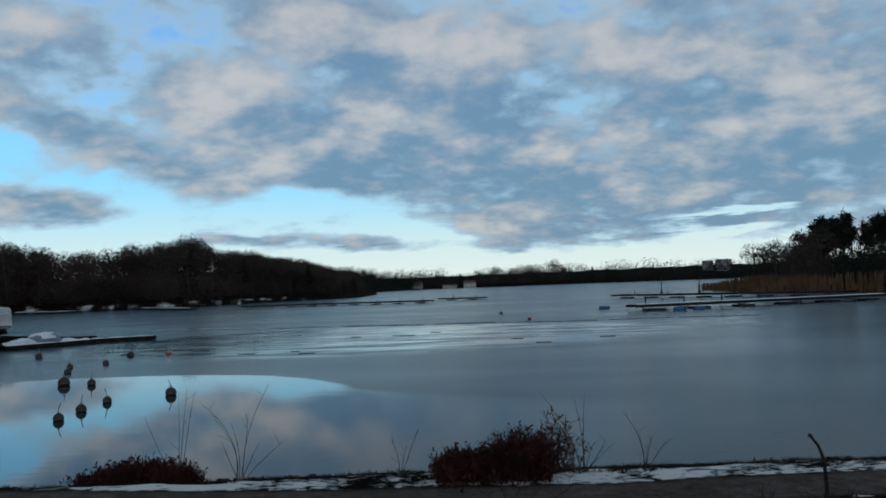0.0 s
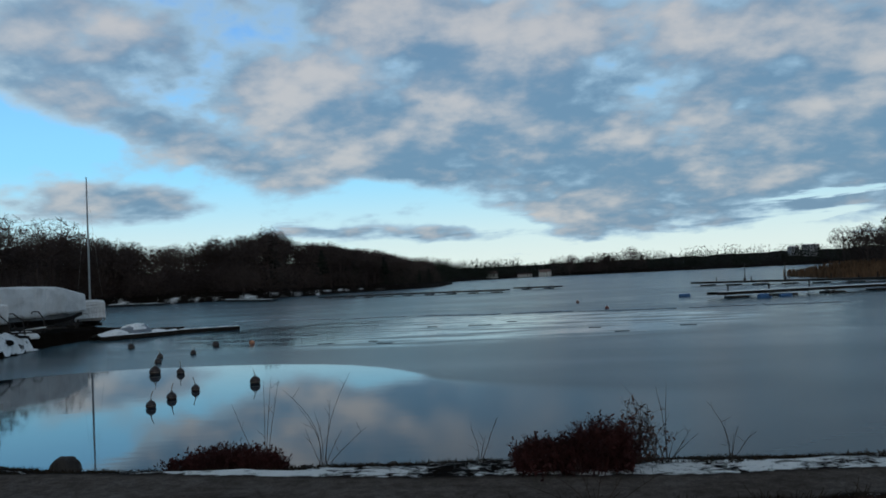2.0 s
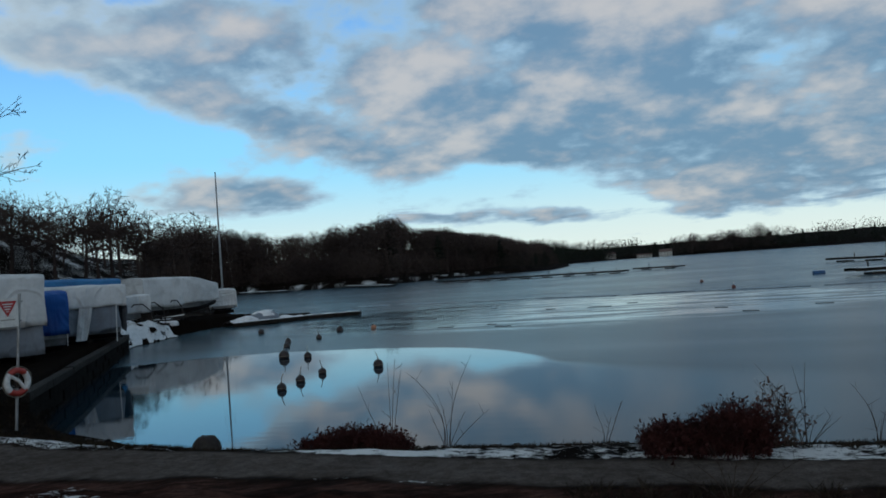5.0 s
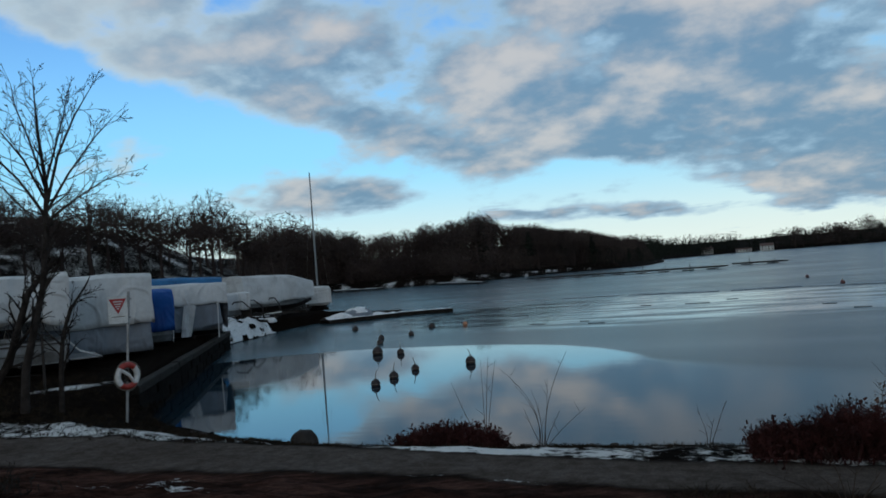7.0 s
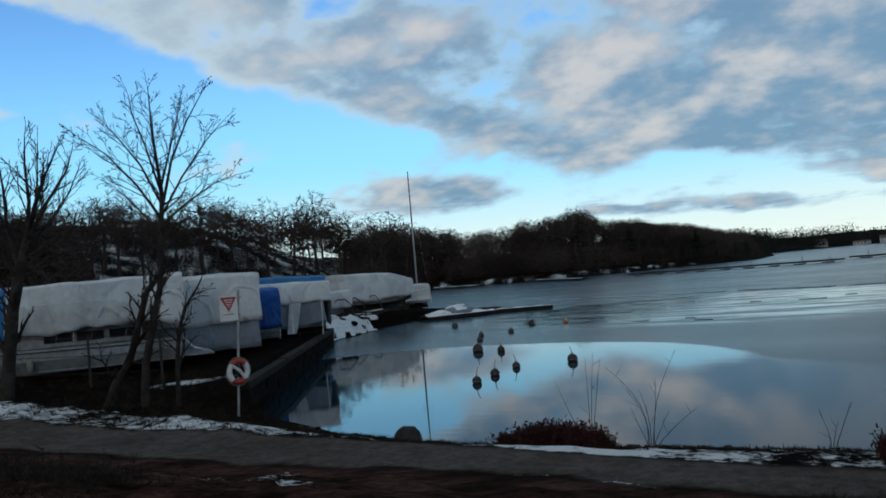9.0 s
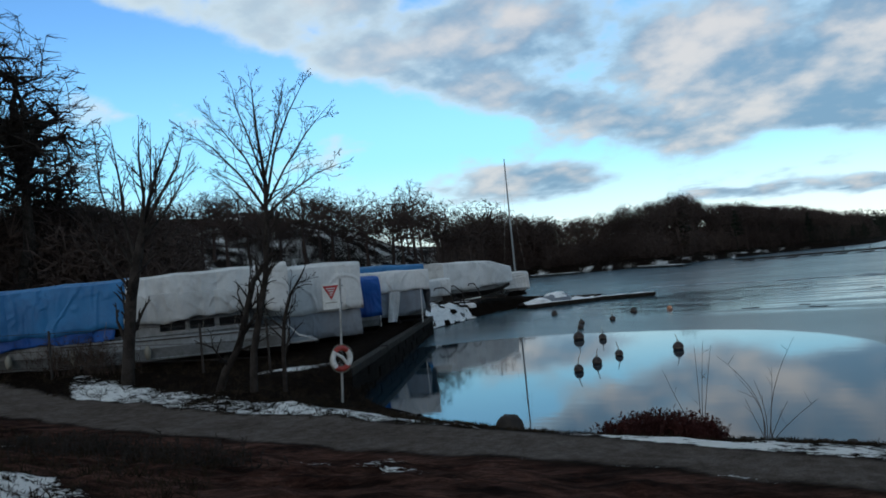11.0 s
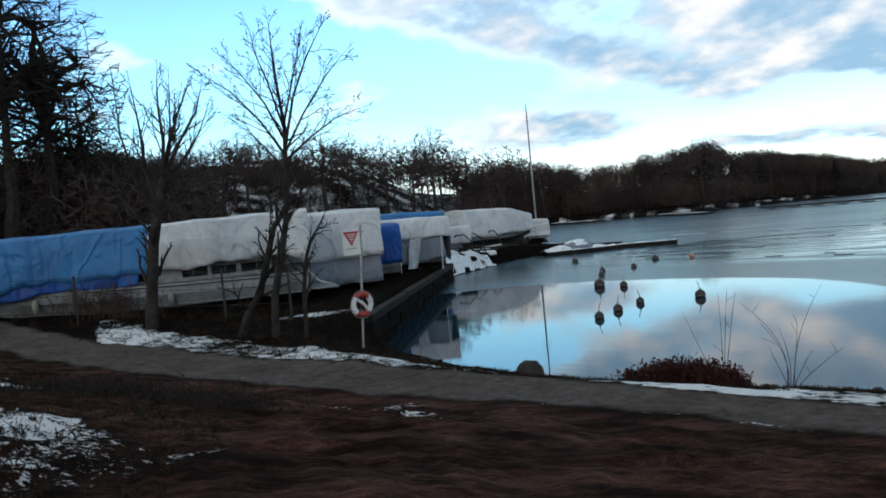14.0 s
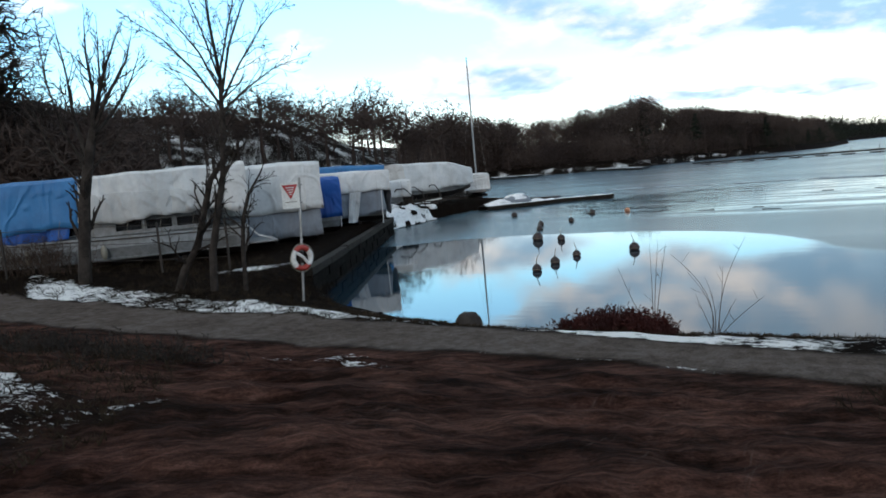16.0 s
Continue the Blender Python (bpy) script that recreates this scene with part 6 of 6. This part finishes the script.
def outrigger(j_at, length, turn, n_label):
    b = thing("mooring_boom", n_label, "boom", (*j_at, 0.22), turn, "mooring booms")
    part("bar", tube_bm([(0, 0, 0.1), (length, 0.1, 0.05)], 0.06, 6), M_DARK_STEEL, b)
    part("brace", tube_bm([(0.2, 0.8, 0.1), (length * 0.6, 0.1, 0.08)], 0.045, 6), M_DARK_STEEL, b)
    part("end_float", ball_bm(0.16, 1.0, sub=2), M_DARK_STEEL, b).location = (length, 0.1, 0)


def lamp_post(x, y, h):
    p = thing("jetty_lamp", "slim grey lamp post on the jetty", "lamp post", (x, y, 0.42), 0, "jetty lamps")
    part("pole", tube_bm([(0, 0, 0), (0, 0, h)], 0.06, 6), M_DARK_STEEL, p)
    part("lamp_head", box_bm(0.3, 0.16, 0.1, (0.1, 0, h)), M_DARK_STEEL, p)
    part("box", box_bm(0.35, 0.3, 0.6, (0, 0.25, 0)), M_DARK_STEEL, p)


def build_jetties():
    # near jetty of the yard, in two lengths, with a snowed-in dinghy
    jetty("floating jetty covered with snow at the boatyard", (-28.7, 50.9), (-25.2, 55.9), 1.7, 0.30, True, 0.24)
    jetty("narrow dark floating jetty leading out from the yard", (-25.2, 56.2), (-21.2, 58.0), 0.9, 0.30, True, 0.06)
    jetty("low gangway from the shore to the jetty", (-30.6, 57.2), (-25.4, 57.2), 1.1, 0.45, True)
    d = thing("dinghy", "upturned dinghy half buried in snow on the jetty", "dinghy", (-27.1, 53.4, 0.33), 0.95)
    part("shell", ball_bm(0.62, 0.95, 0.05, 3, 3, 0.0), M_GREY_TARP, d, "", True).scale = (2.0, 1.1, 1.1)
    part("snow_cap", ball_bm(0.60, 0.8, 0.16, 5, 3, 0.18), M_SNOW, d, "rounded cap of snow", True).scale = (1.9, 1.05, 1.5)
    s = part("snow_heap", ball_bm(0.7, 0.35, 0.2, 7, 3, 0.0), M_SNOW, None, "", True)
    s.location, s.scale, s.rotation_euler = (-27.9, 52.1, 0.34), (1.5, 0.9, 1.5), (0, 0, 0.95)
    tagged(s, "rounded heap of snow on the jetty", "snow")
    # across the bay
    jetty("long low jetty with mooring posts across the bay", (-42.5, 166.8), (-2.1, 150.6), 2.2, 0.55, True, 0.0, 9)
    jetty("far low jetty across the bay", (-0.6, 171.2), (8.6, 164.8), 2.0, 0.5, True, 0.0, 2)
    jetty("snowy landing stage below the woods", (-104.0, 192.0), (-83.0, 179.5), 2.2, 0.6, True, 0.12)
    jetty("snowy landing stage below the woods", (-76.0, 199.0), (-52.5, 165.5), 2.0, 0.5, True, 0.08)
    jetty("long marina jetty beside the reedy headland", (28.6, 131.0), (52.0, 100.0), 2.4, 0.6, True, 0.0, 6)
    jetty("nearer marina jetty with mooring booms", (18.0, 76.0), (46.5, 82.5), 2.2, 0.6, True, 0.02, 7)
    for k in range(9):
        t = (k + 0.6) / 9.5
        x, y = 18.0 + 28.5 * t, 76.0 + 6.5 * t
        outrigger((x, y + 1.0), 3.5 + (k % 3), 1.35 + 0.1 * (k % 2), "grey steel mooring boom on the jetty")
        if k % 2:
            outrigger((x, y - 1.0), 3.0, -1.75, "grey steel mooring boom on the jetty")
    lamp_post(34.3, 123.6, 2.6)
    lamp_post(38.5, 118.2, 2.6)
    for x, y, r in ((17.2, 84.5, 0.25), (21.9, 73.2, 0.30), (24.0, 74.0, 0.2)):
        b = thing("float_barrel", "blue plastic barrel used as a float", "barrel", (x, y, 0.08), 0.2, "float barrels")
        part("drum", tube_bm([(-0.55, 0, 0), (-0.5, 0, 0), (0.5, 0, 0), (0.55, 0, 0)], [r * 0.9, r, r, r * 0.9], 14), M_BARREL, b)
        for xx in (-0.25, 0.25):
            part("hoop", tube_bm([(xx, r * 1.01 * math.cos(a), r * 1.01 * math.sin(a)) for a in np.linspace(0, 6.283, 16, endpoint=False)], 0.02, 4, True), M_BARREL, b)


build_jetties()


# ---- far buildings ----
def house(label, x, y, w, dpt, h, roof_h, turn, mat, windows=(4, 2)):
    z = max(hz(x, y), 0.5) - 0.3
    hs = thing("house", label, "house", (x, y, z), turn, "houses on the far shore")
    part("wall", box_bm(w, dpt, h), mat, hs)
    bm = bmesh.new()
    rows = [[bm.verts.new((sx * w * 0.53, sy * dpt * 0.56, h)) for sy in (-1, 1)] + [bm.verts.new((sx * w * 0.53, 0, h + roof_h))] for sx in (-1, 1)]
    a, b = rows
    for f in ((a[0], a[1], b[1], b[0]), (a[1], a[2], b[2], b[1]), (a[2], a[0], b[0], b[2]), tuple(a[::-1]), tuple(b)):
        bm.faces.new(f)
    part("roof", bm, M_ROOF if roof_h > 1 else mat, hs)
    for i in range(windows[0]):
        for k in range(windows[1]):
            part("window", box_bm(w / windows[0] * 0.45, 0.12, h / windows[1] * 0.45, (w * ((i + 0.5) / windows[0] - 0.5), -dpt / 2, h * (k + 0.35) / windows[1])), M_GLASS, hs)


def build_far_houses():
    house("white villa on the far shore", 31.0, 912.0, 13, 8, 5, 3, 0.1, M_PLASTER)
    house("low pale boathouse by the far water", 8.0, 925.0, 16, 6, 3, 1.5, -0.1, M_PLASTER, (5, 1))
    house("pale house on the far shore", -30.0, 905.0, 12, 9, 5, 3, 0.2, M_PLASTER)
    house("grey apartment block on the horizon", 308.0, 862.0, 14, 10, 12.5, 0.6, 0.2, M_BLOCK, (4, 4))
    house("low grey block on the horizon", 292.0, 866.0, 9, 8, 9.5, 0.6, 0.2, M_BLOCK, (3, 3))


build_far_houses()


# ---- bank: boulder, bushes, stems ----
def build_boulder():
    ob = part("boulder", ball_bm(0.52, 0.95, 0.16, 2, 4, -0.25), M_ROCK, None, "", True)
    ob.location, ob.scale = (-7.93, 12.95, 0.04), (0.56, 0.5, 0.70)
    tagged(ob, "rounded brown granite boulder at the water's edge", "boulder")
    rng = random.Random(4)
    for k in range(46):
        x = rng.uniform(-12.0, 8.0)
        y = 13.05 + rng.uniform(-0.5, 0.12) + 0.35 * max(0, (-7 - x)) * 0.8
        r = rng.uniform(0.03, 0.075)
        s = part("shore_stone", ball_bm(r, 0.6, 0.25, k, 2), M_ROCK if k % 3 else M_STONE, None, "", True)
        s.location = (x, y, max(hz(x, y), -0.02) + r * 0.2)
        tagged(s, "small dark stone on the shoreline", "stone", group="shoreline stones")


def twig_bush(name, label, x0, x1, y, wide, tall, seed, n, mat, leaf_mat, leaves, peak=None):
    """A dense low bush of thin arching shoots with clinging dead leaves."""
    rng = np.random.RandomState(seed)
    S, E, r0, r1 = [], [], [], []
    for i in range(n):
        x = rng.uniform(x0, x1)
        yy = y + rng.normal(0, wide * 0.35)
        z = hz(x, yy) - 0.03
        t = (x - x0) / (x1 - x0)
        prof = (1 - (2 * t - 1) ** 4) ** 0.5 if peak is None else np.interp(t, *peak)
        h = tall * prof * rng.uniform(0.55, 1.05)
        d = np.array([rng.normal(0, 0.35), rng.normal(0, 0.35), 1.0])
        p = np.array([x, yy, z])
        r = 0.008
        for s in range(4):
            q = p + d * h / 4 / np.linalg.norm(d)
            S.append(p)
            E.append(q)
            r0.append(r)
            r1.append(r * 0.8)
            if s > 0:
                for _ in range(3):
                    a = d + rng.normal(0, 0.8, 3)
                    q2 = q + a / np.linalg.norm(a) * h * 0.2
                    S.append(q)
                    E.append(q2)
                    r0.append(r * 0.7)
                    r1.append(r * 0.4)
            p, r = q, r * 0.8
            d = d + rng.normal(0, 0.22, 3)
    S, E, r0, r1 = map(np.array, (S, E, r0, r1))
    root = thing(name, label, "bush", (0, 0, 0))
    v, q = tubes(S, E, r0, r1, 3)
    tagged(under(new("twig_mass", numpy_mesh("twig_mass", v, q, mat)), root), kind="stuff")
    pick = E[rng.randint(0, len(E), leaves)] + rng.normal(0, 0.015, (leaves, 3))
    tip = pick + rng.normal(0, 0.026, pick.shape)
    w = np.full(leaves, 0.014)
    v, q = ribbons(pick, tip, w, w * 0.7, rng)
    tagged(under(new("leaf_mass", numpy_mesh("leaf_mass", v, q, leaf_mat)), root), kind="stuff")
    return root


def stem_clump(label, x, y, shoots, seed, spread=0.5):
    """Tall bare arching stems from one root."""
    rng = np.random.RandomState(seed)
    root = thing("bare_shrub", label, "shrub", (x, y, hz(x, y) - 0.03), 0, "bare stems on the bank")
    for dx, dy, h, bend in shoots:
        pts = [(dx * 0.12 + dx * s ** 1.4 + bend * 0.15 * math.sin(s * 3.1), dy * s, h * (s - 0.12 * abs(bend) * s * s)) for s in np.linspace(0, 1, 9)]
        stem = part("stem", tube_bm(pts, list(np.linspace(0.0065, 0.002, 9)), 5), M_DRY_TWIG, root)
        for k in range(rng.randint(1, 4)):
            s = rng.randint(3, 8)
            p = Vector(pts[s])
            q = p + Vector((rng.normal(0, 0.09), rng.normal(0, 0.08), rng.uniform(0.06, 0.18)))
            part("side_twig", tube_bm([p, q], [0.0035, 0.0015], 4), M_DRY_TWIG, stem)
    return root


def build_bushes():
    twig_bush("red_bush", "low dense dark red bush with withered leaves on the shore", -5.50, -3.80, 11.95, 0.6, 0.40, 1, 900, M_RED_TWIG, M_RED_TWIG, 2600, peak=([0, 0.15, 0.35, 0.5, 0.7, 0.9, 1.0], [0.45, 0.75, 0.92, 1.0, 0.95, 0.85, 0.5]))
    twig_bush("red_bush", "tall dense dark red bush beside the path", -0.16, 1.22, 9.95, 0.50, 0.60, 2, 1150, M_RED_TWIG, M_RED_TWIG, 3200, peak=([0, 0.1, 0.4, 0.48, 0.6, 0.8, 0.93, 1.0], [0.40, 0.60, 0.62, 0.60, 0.82, 1.0, 0.95, 0.5]))
    twig_bush("dry_bush", "thin dry bush with curled brown leaves", 1.1, 1.7, 10.6, 0.4, 0.76, 3, 45, M_DRY_TWIG, M_DRY_LEAF, 420)
    twig_bush("red_bush", "dark scrubby bush at the path's far side", -26.5, -20.5, 13.2, 1.2, 1.1, 5, 420, M_DRY_TWIG, M_DRY_LEAF, 900)
    twig_bush("bramble_thicket", "dark tangled bramble thicket on the rough slope", -12.5, -7.6, 6.3, 1.4, 0.28, 7, 460, M_BARK, M_BARK, 300)
    stem_clump("clump of tall bare arching stems by the red bush", -3.1, 11.75, [(-0.55, 0.1, 1.35, 1.0), (-0.35, 0.1, 1.0, 0.6), (-0.1, 0, 0.9, 0.3), (0.12, 0.05, 1.05, 0.2), (0.42, 0, 1.5, -0.4), (0.6, 0.1, 0.6, 0.2), (0.25, 0.1, 0.55, 0.1), (-0.25, 0.1, 0.6, -0.2)], 1)
    stem_clump("thin upright reeds behind the red bush", -4.15, 12.2, [(0.02, 0, 1.45, 0.05), (0.14, 0, 1.5, 0.0), (0.24, 0, 1.45, 0.1), (-0.45, 0, 1.15, -0.5)], 2)
    stem_clump("clump of bare stems on the snowy bank", 2.0, 11.85, [(-0.1, 0, 1.15, 0.2), (-0.55, 0, 1.25, 0.3), (0.05, 0, 1.2, -0.1), (0.32, 0, 0.5, 0.3), (0.42, 0, 0.42, 0.1), (-0.3, 0, 0.7, 0.1), (0.15, 0, 0.45, 0)], 3)
    stem_clump("small clump of bare stems at the water", 2.95, 12.0, [(-0.28, 0, 0.95, 0.5), (-0.1, 0, 0.6, 0.1), (0.1, 0, 0.5, 0), (0.3, 0, 0.45, 0.2), (0.05, 0, 0.4, 0)], 4)
    stem_clump("few thin dry stems on the shore", -0.75, 12.0, [(-0.1, 0, 0.55, 0.2), (0.1, 0, 0.45, 0), (0.25, 0, 0.7, 0.2)], 5)
    stem_clump("dry weeds at the path's near edge", 0.6, 7.9, [(-0.4, 0, 0.5, 0.4), (-0.15, 0, 0.6, 0.1), (0.1, 0, 0.55, 0), (0.3, 0, 0.5, 0.2), (0.6, 0, 0.45, 0.2), (-0.7, 0, 0.4, 0.3)], 6)
    # lone crooked sapling
    z = hz(3.68, 7.8)
    st = thing("sapling", "crooked dark bare sapling stump beside the path", "sapling", (3.68, 7.8, z))
    part("stem", tube_bm([(0, 0, -0.05), (0.0, 0, 0.25), (-0.01, 0, 1.26 - z), (-0.05, 0.02, 1.4 - z), (-0.12, 0.03, 1.5 - z)], [0.022, 0.02, 0.017, 0.014, 0.012], 7), M_BARK, st)
    part("knob", ball_bm(0.02, 1.0, 0.2, 1, 2), M_BARK, st).location = (-0.12, 0.03, 1.5 - z)


def build_grass():
    """Dry tufts and litter over the bank and the rough ground."""
    rng = np.random.RandomState(9)
    S, E = [], []

    def tufts(n, box, rule, tall, per=9):
        x = rng.uniform(box[0], box[1], n)
        y = rng.uniform(box[2], box[3], n)
        z, sd, off = height(x, y)
        ok = (sd > 0.15) & rule(x, y, off)
        for a, b, c in zip(x[ok], y[ok], z[ok]):
            h = tall * rng.uniform(0.4, 1.2)
            for _ in range(per):
                p = np.array([a + rng.normal(0, 0.04), b + rng.normal(0, 0.04), c - 0.01])
                S.append(p)
                E.append(p + np.array([rng.normal(0, 0.5) * h, rng.normal(0, 0.5) * h, h * rng.uniform(0.4, 1.0)]))

    tufts(2600, (-14, 9, 9.5, 14), lambda x, y, off: off > 0.85, 0.07)
    tufts(900, (-30, -12, 8, 17), lambda x, y, off: off > 0.9, 0.22)
    tufts(1500, (-16, -5, 2.0, 8.0), lambda x, y, off: (off < -1.6) & (x + 0.9 * y < -2.0), 0.11)
    tufts(500, (-6, 9, 6.8, 8.4), lambda x, y, off: (off < -0.85) & (x > -1), 0.16)
    S, E = np.array(S), np.array(E)
    w = np.full(len(S), 0.006)
    v, q = ribbons(S, E, w, w * 0.4, rng)
    tagged(new("dry_grass", numpy_mesh("dry_grass", v, q, M_DRY_GRASS)), "dry brown grass tufts on the bank", "grass", kind="stuff")


def build_ice_ridge():
    """Broken plates of thin ice pushed up along a long crack, and loose floes before it."""
    rng = np.random.RandomState(14)
    V, Q, at = [], [], 0

    def plate(x, y, w, d, turn, tilt):
        nonlocal at
        c, s = math.cos(turn), math.sin(turn)
        P = []
        for z in (-0.02, 0.03):
            for a, b in ((-1, -1), (1, -1), (1, 1), (-1, 1)):
                u, v = a * w / 2 * rng.uniform(0.7, 1.1), b * d / 2 * rng.uniform(0.7, 1.1)
                P.append((x + u * c - v * s, y + u * s + v * c, z + max(0.0, v * tilt)))
        V.extend(P)
        for f in ((4, 5, 6, 7), (0, 1, 5, 4), (1, 2, 6, 5), (2, 3, 7, 6), (3, 0, 4, 7)):
            Q.append([at + k for k in f])
        at += 8

    line_x, line_y = [-27.0, -14.0, 0.6, 14.0, 24.0], [73.0, 68.5, 64.8, 61.6, 61.0]
    for _ in range(620):
        x = rng.uniform(-27, 24)
        if math.sin(x * 0.9) + math.sin(x * 2.3 + 1) < -0.9:
            continue
        y = np.interp(x, line_x, line_y) + 0.5 * math.sin(x * 0.5) + rng.normal(0, 0.28)
        plate(x, y, rng.uniform(0.3, 1.1), rng.uniform(0.06, 0.25), rng.normal(-0.2, 0.25), rng.uniform(0, 0.5))
    for _ in range(14):
        a, r = rng.uniform(0, 6.283), rng.uniform(0, 1) ** 0.5
        plate(-5 + 17 * r * math.cos(a), 49 + 10 * r * math.sin(a), rng.uniform(0.4, 1.5), rng.uniform(0.04, 0.13), rng.normal(-0.1, 0.12), 0.03)
    tagged(new("broken_ice", numpy_mesh("broken_ice", V, Q, M_ICE)), "thin broken ice plates along a crack in the lake ice", "ice", kind="stuff")


M_ICE = material("thin_grey_ice", (0.07, 0.085, 0.095), 0.2, second=(0.14, 0.16, 0.175), scale=0.8, bump=0.2)
build_ice_ridge()
build_boulder()
build_bushes()
build_grass()
